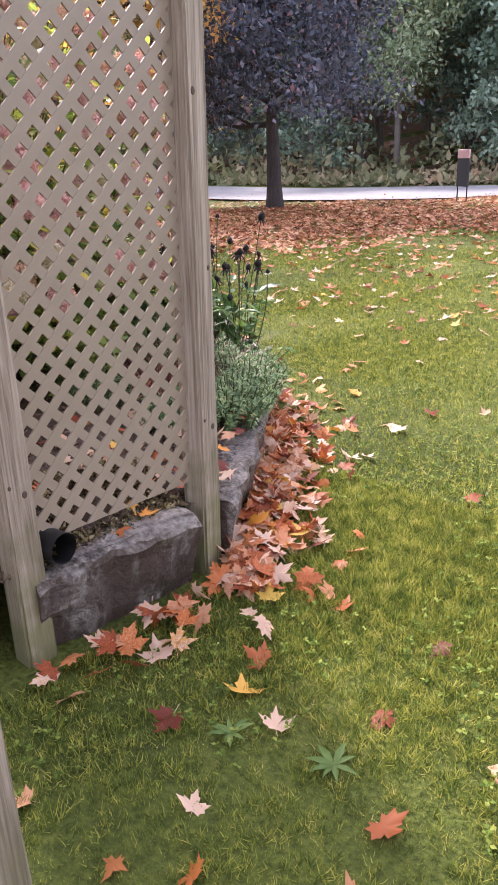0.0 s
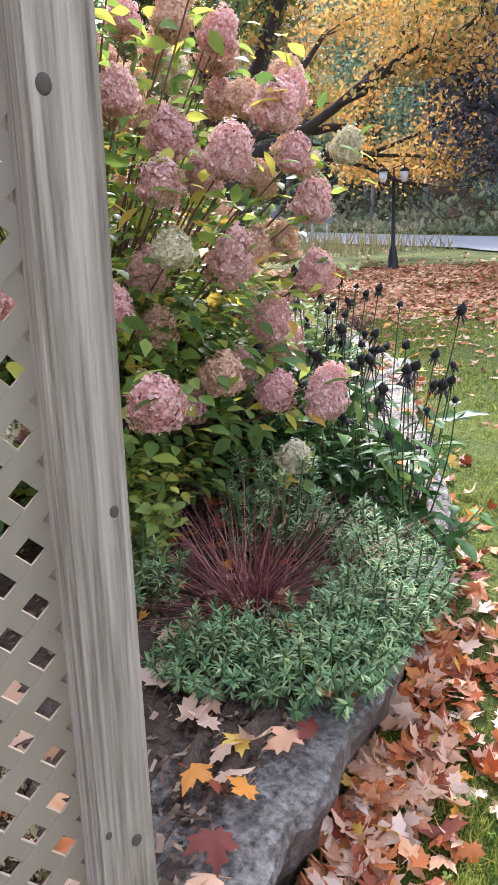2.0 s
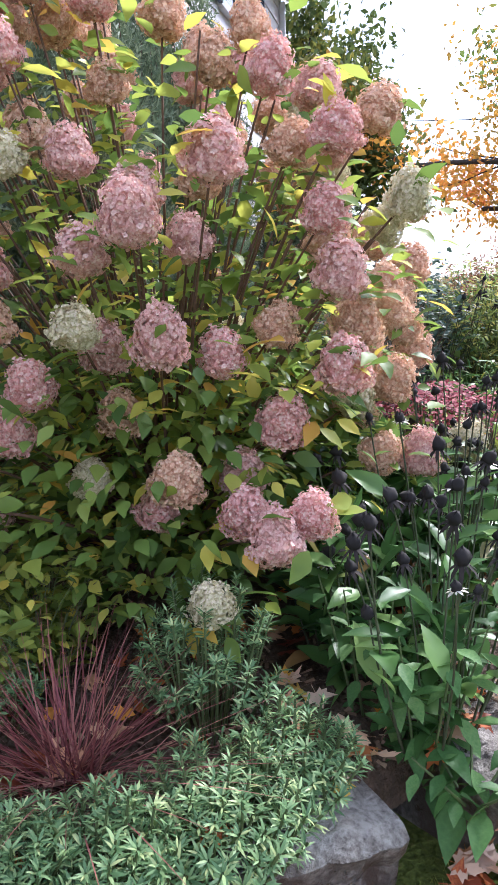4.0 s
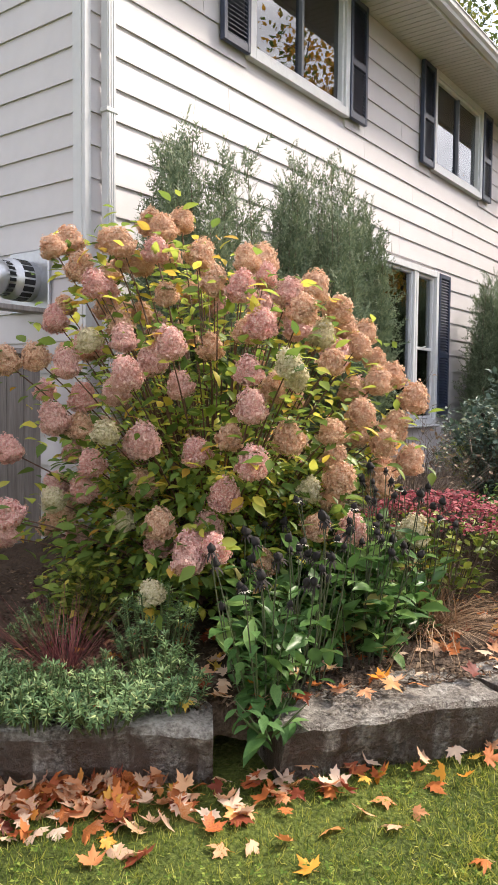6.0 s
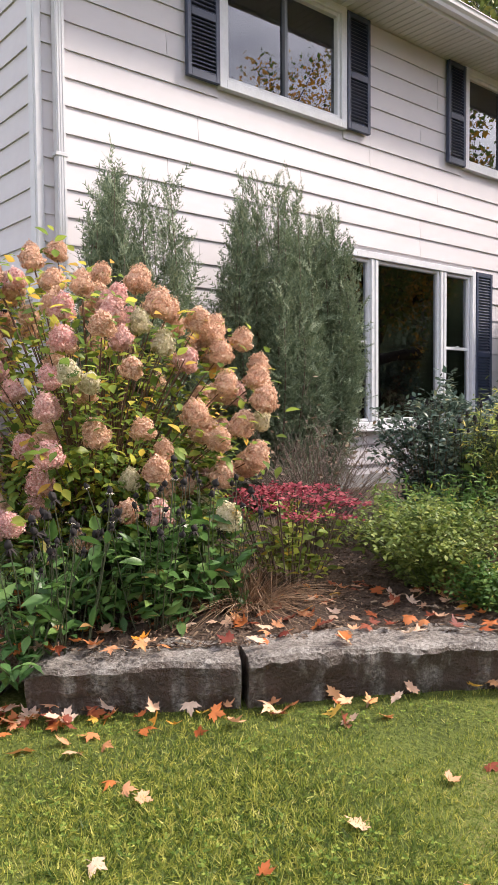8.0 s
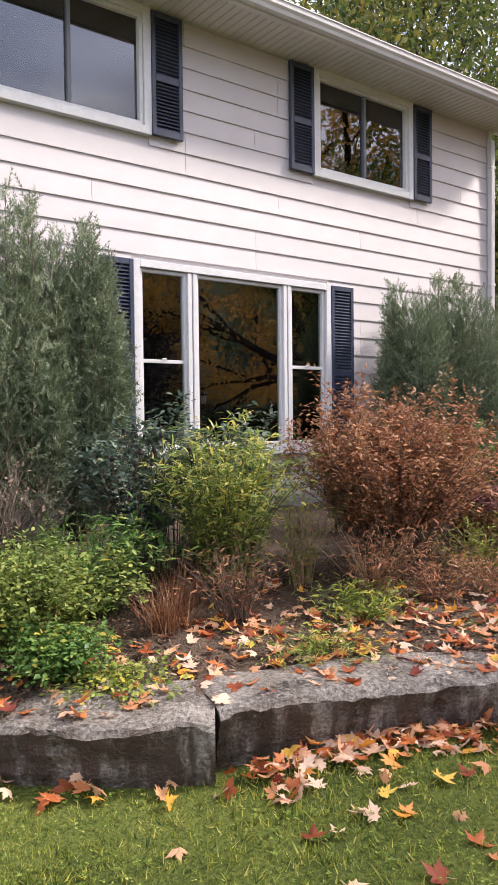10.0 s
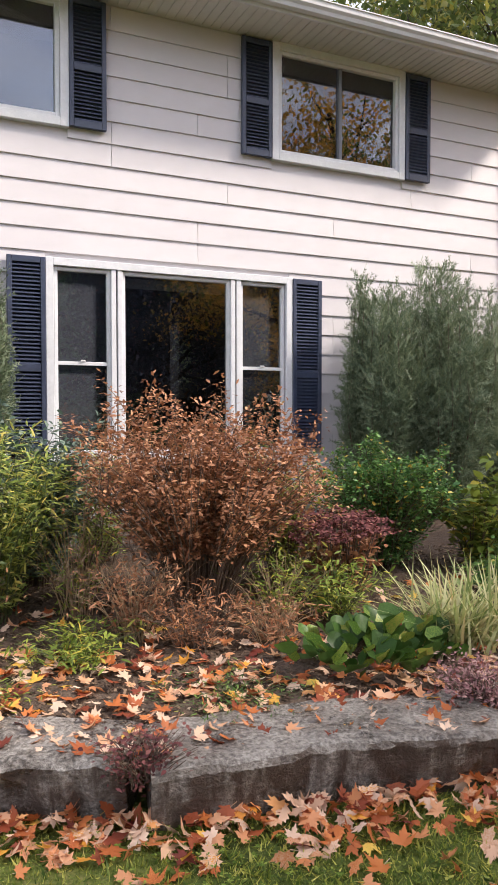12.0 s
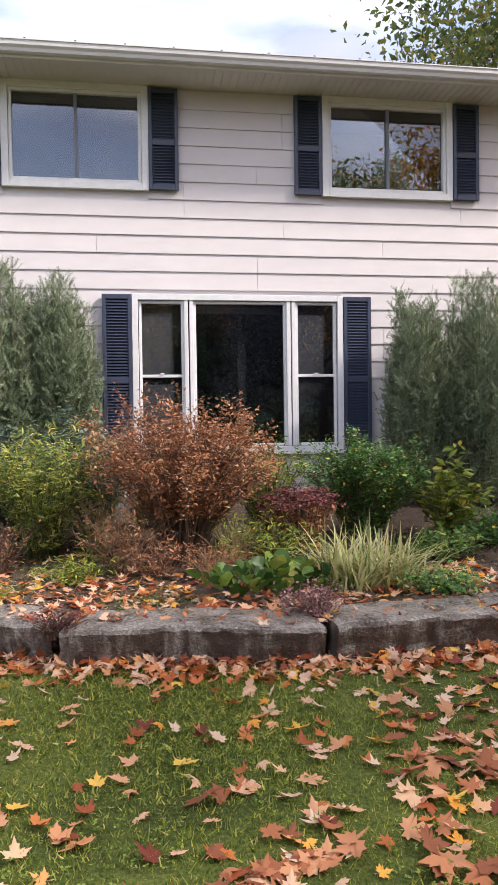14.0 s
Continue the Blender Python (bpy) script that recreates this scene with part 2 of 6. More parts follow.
# ---------------------------------------------------------------- materials
M_SOIL = surface("soil_mulch", [(.25, (.03, .02, .013)), (.5, (.085, .055, .035)), (.75, (.17, .115, .075))], 22, .9, .8, 60, dist=.03)
M_SIDING = surface("white_siding_paint", [(.3, (.54, .515, .53)), (.7, (.61, .58, .592))], 1.4, .5, .06, 40, stretch=(.4, 1, 1))
M_TRIM = surface("white_trim_paint", [(.3, (.55, .55, .565)), (.7, (.63, .63, .64))], 3, .42, .05, 30)
M_SOFFIT = surface("cream_soffit", [(.3, (.53, .515, .485)), (.7, (.60, .585, .555))], 2, .5, .05, 30)
M_VINYL = plain("white_vinyl", (.66, .67, .69), .32)
M_SHUT = surface("slate_blue_shutter", [(.3, (.028, .037, .066)), (.7, (.05, .063, .108))], 5, .38, .06, 60)
M_ROOF = surface("dark_shingle", [(.3, (.05, .05, .05)), (.7, (.13, .12, .115))], 8, .9, .4)
M_WOOD = surface("weathered_post_wood", [(.34, (.11, .085, .062)), (.45, (.28, .225, .17)), (.60, (.48, .405, .325))], 7, .8, .7, 40, stretch=(3.4, 3.4, .13), dist=.008)
def moss_foot(m):
    """Greenish algae over the lowest part of a timber, ragged at its upper edge."""
    n, l = m.node_tree.nodes, m.node_tree.links
    b = n["Principled BSDF"]
    old = b.inputs["Base Color"].links[0].from_socket
    tc, sp = n.new("ShaderNodeTexCoord"), n.new("ShaderNodeSeparateXYZ")
    l.new(tc.outputs["Object"], sp.inputs[0])
    ns = n.new("ShaderNodeTexNoise")
    ns.inputs["Scale"].default_value, ns.inputs["Detail"].default_value = 9, 4
    l.new(tc.outputs["Object"], ns.inputs["Vector"])
    ad = n.new("ShaderNodeMath")
    ad.operation = "MULTIPLY_ADD"
    ad.inputs[1].default_value = -.9
    l.new(ns.outputs["Fac"], ad.inputs[0])
    l.new(sp.outputs["Z"], ad.inputs[2])
    mr = n.new("ShaderNodeMapRange")
    mr.inputs[1].default_value, mr.inputs[2].default_value, mr.inputs[3].default_value, mr.inputs[4].default_value = -.35, .05, .75, 0
    l.new(ad.outputs[0], mr.inputs[0])
    mx = n.new("ShaderNodeMix")
    mx.data_type = "RGBA"
    mx.inputs[7].default_value = (.13, .14, .04, 1)
    l.new(mr.outputs[0], mx.inputs[0])
    l.new(old, mx.inputs[6])
    l.new(mx.outputs[2], b.inputs["Base Color"])


moss_foot(M_WOOD)
M_BOARD = surface("grey_fence_board", [(.28, (.15, .13, .125)), (.5, (.27, .24, .23)), (.7, (.4, .36, .34))], 6, .85, .5, 40, stretch=(3, 3, .15), dist=.008)
M_LATT = surface("tan_vinyl_lattice", [(.3, (.275, .222, .165)), (.7, (.34, .28, .212))], 2.2, .42, .04, 50)
M_METAL = surface("galvanised_metal", [(.3, (.45, .46, .48)), (.7, (.62, .63, .65))], 6, .4, .05, metal=.85)
# shade of the unlit rooms, put into one near-black colour
M_SHADEIN = plain("shaded_interior", (.05, .05, .055), .8)
M_CURT = plain("blind_fabric", (.35, .35, .33), .8)
M_BLACK = plain("black_iron", (.012, .012, .013), .45, .2)
M_ROAD = surface("pale_asphalt", [(.3, (.21, .21, .22)), (.7, (.30, .30, .31))], 1.5, .8, .2, 80)
M_BARK = surface("dark_bark", [(.3, (.025, .02, .018)), (.55, (.06, .05, .045)), (.75, (.11, .095, .085))], 9, .9, .8, 25, stretch=(1, 1, .25), dist=.04)
# paler bark for the far trees: distance haze put into the colour
M_BARKW = surface("hazed_woodland_bark", [(.3, (.12, .105, .09)), (.7, (.26, .235, .21))], 9, .9, .5, 25, stretch=(1, 1, .25), dist=.03)
M_TWIG = surface("brown_twig", [(.3, (.06, .04, .028)), (.7, (.17, .12, .085))], 20, .8, .2)
M_STEMG = surface("green_stem", [(.3, (.05, .08, .025)), (.7, (.12, .15, .05))], 20, .6, .1)
M_STRAW = surface("dry_straw", [(.3, (.2, .13, .07)), (.7, (.42, .31, .19))], 20, .8, .2)
M_SIGNR = plain("sign_red_white", (.7, .45, .45), .5)
M_SIGNG = plain("grey_sign_panel", (.2, .22, .24), .5)
M_LAMPG = plain("frosted_lamp_glass", (.75, .74, .7), .25)


def stone_mat():
    """Split limestone: grey mottling, thin bedding lines, damp brown drips down the face."""
    m, n, l, b = node_mat("grey_limestone")
    tc = n.new("ShaderNodeTexCoord")

    def nz(scale, detail, stretch):
        mp = n.new("ShaderNodeMapping")
        mp.inputs["Scale"].default_value = stretch
        t = n.new("ShaderNodeTexNoise")
        t.inputs["Scale"].default_value, t.inputs["Detail"].default_value, t.inputs["Roughness"].default_value = scale, detail, .65
        l.new(tc.outputs["Object"], mp.inputs["Vector"])
        l.new(mp.outputs["Vector"], t.inputs["Vector"])
        return t.outputs["Fac"]

    base, drip, fine = nz(4, 9, (1, 1, 1.6)), nz(9, 5, (1, 1, .10)), nz(52, 10, (1, 1, 1.15))
    r = ramp_node(n, [(.38, (.045, .038, .032)), (.45, (.13, .115, .10)), (.51, (.25, .225, .195)), (.60, (.43, .40, .355))])
    mx = n.new("ShaderNodeMix")
    mx.inputs[0].default_value = .58
    l.new(base, mx.inputs[2])
    l.new(fine, mx.inputs[3])
    l.new(mx.outputs[0], r.inputs["Fac"])
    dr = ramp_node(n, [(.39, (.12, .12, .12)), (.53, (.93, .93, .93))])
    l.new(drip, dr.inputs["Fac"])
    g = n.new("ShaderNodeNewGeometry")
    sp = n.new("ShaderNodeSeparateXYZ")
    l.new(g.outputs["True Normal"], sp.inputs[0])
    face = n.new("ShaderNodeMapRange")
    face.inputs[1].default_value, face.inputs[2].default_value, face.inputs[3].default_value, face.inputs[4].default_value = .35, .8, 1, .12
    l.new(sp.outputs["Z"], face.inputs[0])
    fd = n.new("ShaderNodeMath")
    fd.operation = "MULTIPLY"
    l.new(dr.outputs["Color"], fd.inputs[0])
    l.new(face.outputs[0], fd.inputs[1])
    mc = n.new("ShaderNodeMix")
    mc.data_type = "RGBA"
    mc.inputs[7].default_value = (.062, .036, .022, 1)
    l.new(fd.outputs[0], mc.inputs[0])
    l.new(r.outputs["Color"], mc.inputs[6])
    l.new(mc.outputs[2], b.inputs["Base Color"])
    rr = n.new("ShaderNodeMapRange")
    rr.inputs[1].default_value, rr.inputs[2].default_value = .35, .65
    rr.inputs[3].default_value, rr.inputs[4].default_value = .2, .52
    l.new(base, rr.inputs[0])
    l.new(rr.outputs[0], b.inputs["Roughness"])
    bp = n.new("ShaderNodeBump")
    bp.inputs["Strength"].default_value, bp.inputs["Distance"].default_value = .75, .04
    l.new(fine, bp.inputs["Height"])
    l.new(bp.outputs["Normal"], b.inputs["Normal"])
    return m


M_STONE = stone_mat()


def grass_ground():
    m, n, l, b = node_mat("lawn_turf")
    tc = n.new("ShaderNodeTexCoord")
    a = n.new("ShaderNodeTexNoise")
    a.inputs["Scale"].default_value, a.inputs["Detail"].default_value = .9, 6
    c = n.new("ShaderNodeTexNoise")
    c.inputs["Scale"].default_value, c.inputs["Detail"].default_value = 55, 6
    l.new(tc.outputs["Object"], a.inputs["Vector"])
    l.new(tc.outputs["Object"], c.inputs["Vector"])
    mx = n.new("ShaderNodeMix")
    mx.inputs[0].default_value = .45
    l.new(a.outputs["Fac"], mx.inputs[2])
    l.new(c.outputs["Fac"], mx.inputs[3])
    r = ramp_node(n, [(.3, (.025, .032, .01)), (.45, (.065, .085, .018)), (.56, (.115, .14, .028)), (.7, (.2, .175, .065))])
    l.new(mx.outputs[0], r.inputs["Fac"])
    l.new(r.outputs["Color"], b.inputs["Base Color"])
    b.inputs["Roughness"].default_value = .9
    b.inputs["Specular IOR Level"].default_value = .15
    bp = n.new("ShaderNodeBump")
    bp.inputs["Strength"].default_value, bp.inputs["Distance"].default_value = .8, .03
    l.new(c.outputs["Fac"], bp.inputs["Height"])
    l.new(bp.outputs["Normal"], b.inputs["Normal"])
    return m


def glass():
    m, n, l, b = node_mat("window_glass")
    b.inputs["Base Color"].default_value = (.02, .025, .03, 1)
    b.inputs["Roughness"].default_value = .02
    b.inputs["Specular IOR Level"].default_value = .9
    t = n.new("ShaderNodeBsdfTransparent")
    t.inputs["Color"].default_value = (.55, .57, .6, 1)
    g = n.new("ShaderNodeBsdfGlossy")
    g.inputs["Roughness"].default_value = .012
    g.inputs["Color"].default_value = (.9, .93, .97, 1)
    f = n.new("ShaderNodeFresnel")
    f.inputs["IOR"].default_value = 2.15
    ms = n.new("ShaderNodeMixShader")
    l.new(f.outputs[0], ms.inputs[0])
    l.new(t.outputs[0], ms.inputs[1])
    l.new(g.outputs[0], ms.inputs[2])
    l.new(ms.outputs[0], n["Material Output"].inputs["Surface"])
    return m


M_TURF = grass_ground()
M_GLASS = glass()
L_BLADE = leaf_mat("grass_blade", [(0, (0.022, 0.045, 0.010)), (.3, (0.085, 0.145, 0.022)), (.56, (0.275, 0.31, 0.05)), (.78, (0.51, 0.49, 0.10)), (.92, (0.66, 0.59, 0.185)), (1, (0.74, 0.63, 0.32))], .5, .35, patch=.45, pscale=19)
L_HYD = leaf_mat("hydrangea_leaf", [(0, (0.10, 0.17, 0.04)), (.45, (0.24, 0.34, 0.06)), (.75, (0.44, 0.50, 0.09)), (.92, (0.72, 0.62, 0.10)), (1, (0.74, 0.40, 0.08))], .45, .55)
L_HEADS = [leaf_mat("panicle_dusky_pink", [(0, (0.52, 0.27, 0.24)), (.4, (0.72, 0.43, 0.38)), (.75, (0.79, 0.56, 0.49)), (1, (0.8, 0.68, 0.56))], .7, .3, patch=.3, pscale=9),
           leaf_mat("panicle_tan_rose", [(0, (0.50, 0.28, 0.17)), (.4, (0.72, 0.45, 0.31)), (.75, (0.79, 0.58, 0.42)), (1, (0.79, 0.66, 0.44))], .7, .3, patch=.3, pscale=9),
           leaf_mat("panicle_rose", [(0, (0.55, 0.25, 0.22)), (.4, (0.76, 0.42, 0.38)), (.75, (0.8, 0.58, 0.51)), (1, (0.82, 0.71, 0.6))], .7, .3, patch=.3, pscale=9),
           leaf_mat("panicle_cream", [(0, (.45, .4, .22)), (.5, (.7, .64, .42)), (1, (.8, .68, .55))], .7, .3, patch=.3, pscale=9)]
L_JUN = leaf_mat("juniper_spray", [(0, (0.07, 0.105, 0.058)), (.5, (0.155, 0.205, 0.12)), (.85, (0.27, 0.32, 0.19)), (1, (0.31, 0.235, 0.12))], .6, .22, patch=.3)
L_BROWN = leaf_mat("dry_brown_leaf", [(0, (0.151, 0.0619, 0.0302)), (.5, (0.33, 0.151, 0.0756)), (.85, (0.495, 0.261, 0.136)), (1, (0.522, 0.413, 0.182))], .6, .25, patch=.35, pscale=2.5)
L_BOX = leaf_mat("glossy_green_leaf", [(0, (0.0449, 0.123, 0.0315)), (.6, (0.112, 0.247, 0.0628)), (.93, (0.247, 0.403, 0.101)), (1, (0.82, 0.448, 0.0672))], .35, .25)
L_GREEN = leaf_mat("mid_green_leaf", [(0, (0.0486, 0.113, 0.0244)), (.5, (0.113, 0.227, 0.0486)), (.9, (0.227, 0.341, 0.081)), (1, (0.486, 0.406, 0.0648))], .45, .35)
L_YGRN = leaf_mat("yellow_green_leaf", [(0, (0.0897, 0.135, 0.0224)), (.5, (0.209, 0.284, 0.0448)), (.85, (0.374, 0.404, 0.0747)), (1, (0.628, 0.493, 0.0747))], .5, .35)
L_BLUE = leaf_mat("blue_green_leaf", [(0, (0.045, 0.0825, 0.06)), (.5, (0.0975, 0.15, 0.112)), (.9, (0.195, 0.255, 0.195)), (1, (0.3, 0.3, 0.15))], .45, .25)
L_EUPH = leaf_mat("spurge_leaf", [(0, (0.078, 0.156, 0.0639)), (.5, (0.17, 0.283, 0.116)), (.85, (0.325, 0.453, 0.198)), (1, (0.482, 0.538, 0.232))], .5, .3)
L_PURP = leaf_mat("wine_grass_blade", [(0, (.11, .03, .032)), (.5, (.26, .075, .075)), (1, (.42, .2, .15))], .5, .25)
L_SEDR = leaf_mat("crimson_sedum_head", [(0, (.13, .012, .025)), (.6, (.27, .03, .05)), (1, (.36, .1, .1))], .7, .2)
L_SEDD = leaf_mat("maroon_sedum_head", [(0, (0.065, 0.0182, 0.0208)), (.6, (0.156, 0.0455, 0.0455)), (1, (0.26, 0.104, 0.078))], .8, .15)
L_BERG = leaf_mat("bergenia_leaf", [(0, (.025, .06, .014)), (.35, (.045, .10, .02)), (.65, (.08, .16, .03)), (.80, (.22, .31, .05)), (.92, (.36, .32, .07)), (.95, (.4, .10, .05)), (1, (.5, .05, .04))], .42, .32, objvar=True, spec=.25)
M_SCREEN = surface("grey_insect_screen", [(.3, (.19, .19, .21)), (.7, (.23, .23, .25))], 4, .7, .05, 60)
L_VAR = leaf_mat("variegated_blade", [(0, (.13, .2, .05)), (.4, (.35, .38, .14)), (.8, (.55, .52, .28)), (1, (.5, .38, .17))], .5, .3)
L_HEATH = leaf_mat("mauve_heather", [(0, (.14, .05, .06)), (.5, (.3, .15, .15)), (1, (.42, .27, .24))], .7, .2)
L_RUST = leaf_mat("rust_grass_blade", [(0, (.13, .05, .025)), (.5, (.27, .12, .06)), (1, (.4, .24, .13))], .6, .25)
L_CONE = plain("black_seed_cone", (.012, .009, .008), .9)
L_PETALW = leaf_mat("pale_petal", [(0, (.55, .5, .42)), (1, (.75, .72, .62))], .6, .3)
FALL = [(0, (.15, .03, .02)), (.16, (.36, .09, .03)), (.34, (.56, .18, .045)), (.48, (.62, .31, .16)), (.64, (.68, .44, .29)), (.83, (.75, .57, .43)), (.91, (.72, .28, .03)), (1, (.76, .52, .10))]
L_FALL = leaf_mat("fallen_maple_leaf", FALL, .55, .22, objvar=True)
L_FALLS = leaf_mat("fallen_leaf_litter", FALL, .55, .22)
L_CARPET = leaf_mat("rust_leaf_carpet", [(0, (0.163, 0.05, 0.025)), (.4, (0.413, 0.15, 0.0625)), (.75, (0.6, 0.3, 0.15)), (1, (0.7, 0.45, 0.275))], .7, .2)
L_MAPLE = leaf_mat("autumn_maple_crown", [(0, (0.066, 0.121, 0.038)), (.42, (0.154, 0.22, 0.057)), (.58, (0.484, 0.286, 0.0634)), (.8, (0.82, 0.418, 0.0634)), (1, (0.82, 0.286, 0.095))], .55, .45, patch=.62, pscale=.22)
# dark leaves raised towards blue-grey; the haze is in the colour
L_DARK = leaf_mat("dark_purple_crown_hazed", [(0, (0.05, 0.062, 0.085)), (.6, (0.12, 0.135, 0.175)), (.93, (0.2, 0.2, 0.24)), (1, (0.34, 0.18, 0.18))], .7, .15, spec=.12)
# woodland leaf colours, lightened to carry the haze of distance
L_WOODS = [leaf_mat("woods_green_hazed", [(0, (0.17, 0.25, 0.15)), (.6, (0.40, 0.49, 0.30)), (1, (0.8, 0.78, 0.5))], .6, .3, patch=.4, pscale=.3),
           leaf_mat("woods_gold_hazed", [(0, (0.217, 0.2, 0.113)), (.5, (0.508, 0.399, 0.226)), (1, (0.82, 0.58, 0.302))], .6, .35, patch=.4, pscale=.3),
           leaf_mat("woods_pine_hazed", [(0, (0.12, 0.19, 0.14)), (.6, (0.26, 0.37, 0.27)), (1, (0.46, 0.54, 0.4))], .6, .15, patch=.3, pscale=.3),
           leaf_mat("woods_russet_hazed", [(0, (0.195, 0.117, 0.115)), (.5, (0.429, 0.273, 0.229)), (1, (0.663, 0.527, 0.459))], .6, .3, patch=.4, pscale=.3)]

# ---------------------------------------------------------------- ground, road
def ground_sheet():
    def axis(lo, hi, c0, c1, step):
        a = list(np.arange(c0, c1, step))
        d, v = step, c1
        while v < hi:
            a.append(v)
            d *= 1.13
            v += d
        a.append(hi)
        d, v = step, c0
        while v > lo:
            d *= 1.13
            v -= d
            a.append(max(v, lo))
        return np.array(sorted(set(np.round(a, 4))))
    xs, ys = axis(-600, 700, -3, 40, .5), axis(-700, 500, -26, 6, .5)
    X, Y = np.meshgrid(xs, ys)
    Z = ground_z(X, Y) + .012 * np.sin(1.9 * X + .7) * np.cos(1.6 * Y)
    V = np.stack([X, Y, Z], -1).reshape(-1, 3)
    nx = len(xs)
    I = np.arange(len(ys) - 1)[:, None] * nx + np.arange(nx - 1)[None]
    F = np.stack([I, I + 1, I + nx + 1, I + nx], -1).reshape(-1, 4)
    ob = put("ground", mesh_from("ground", V, F, True), M_TURF)
    return tagged(ob, "mown green lawn falling gently to the road", "lawn", kind="structure")


ground = ground_sheet()


def strip(name, centre, width, lift, mat):
    c = np.array(centre, float)
    t = np.gradient(c, axis=0)
    t /= np.linalg.norm(t, axis=1, keepdims=True)
    nrm = np.stack([-t[:, 1], t[:, 0]], 1)
    w = np.broadcast_to(np.asarray(width, float), len(c))[:, None]
    rows = [c + nrm * w * k for k in (-.5, -.25, 0, .25, .5)]
    V, n = [], len(c)
    for i in range(n):
        for r in rows:
            V.append((r[i, 0], r[i, 1], 0))
    V = np.array(V)
    V[:, 2] = ground_z(V[:, 0], V[:, 1]) + lift
    F = np.array([(i * 5 + k, i * 5 + k + 1, i * 5 + k + 6, i * 5 + k + 5) for i in range(n - 1) for k in range(4)])
    return put(name, mesh_from(name, V, F, True), mat)


rx = np.concatenate([np.arange(-60, 60, 1.0), np.arange(60, 201, 10.0)])
road = strip("road", np.stack([rx, road_y(rx)], 1), 5.6, .05, M_ROAD)
tagged(road, "pale grey asphalt road curving past the lawn", "road", kind="structure")
td = np.linspace(0, 1, 24)
drive = strip("driveway", np.stack([22 - 13 * td, -16.4 - .8 * td + 1.9 * np.sin(td * 3.1)], 1), 2.6 - .4 * td, .055, M_ROAD)
tagged(drive, "pale asphalt driveway mouth joining the road", "driveway", kind="structure")



def wooded_bank():
    xs, us = np.arange(-12, 110, 1.5), np.linspace(4.2, 60, 22)
    X = np.repeat(xs[:, None], len(us), 1)
    Y = road_y(xs)[:, None] - us[None] / .8
    Z = ground_z(X, Y) + .05 + .05 * rng.normal(size=X.shape)
    n = len(us)
    I = np.arange(len(xs) - 1)[:, None] * n + np.arange(n - 1)[None]
    F = np.stack([I, I + 1, I + n + 1, I + n], -1).reshape(-1, 4)[:, ::-1]
    ob = put("wooded_bank", mesh_from("wooded_bank", np.stack([X, Y, Z], -1).reshape(-1, 3), F, True),
             surface("leaf_littered_bank", [(.3, (.05, .04, .02)), (.5, (.15, .085, .045)), (.7, (.27, .13, .07))], .8, .95, .6, 12, dist=.1))
    tagged(ob, "leaf-littered wooded bank beyond the road", "bank", kind="structure")


wooded_bank()

# ---------------------------------------------------------------- planting bed
def bed():
    xs = np.arange(1.15, 13.4, .07)
    rows = np.linspace(0, 1, 56)
    X = np.repeat(xs[:, None], len(rows), 1)
    front = edge_y(xs) + .22
    back = np.where(xs < 3.6, 4.15, 3.86)
    Y = front[:, None] + rows[None] * (back - front)[:, None]
    Z = bed_z(X, Y)
    Z += .02 * np.sin(9 * X + 3 * Y) * np.sin(7 * Y - 2 * X) + .012 * rng.normal(size=Z.shape)
    Z[:, 0] -= .12
    V = np.stack([X, Y, Z], -1).reshape(-1, 3)
    n = len(rows)
    I = np.arange(len(xs) - 1)[:, None] * n + np.arange(n - 1)[None]
    F = np.stack([I, I + n, I + n + 1, I + 1], -1).reshape(-1, 4)
    ob = put("flower_bed_soil", mesh_from("flower_bed_soil", V, F, True), M_SOIL)
    return tagged(ob, "dark mulched soil of the raised flower bed", "flower bed", kind="structure")


bed()

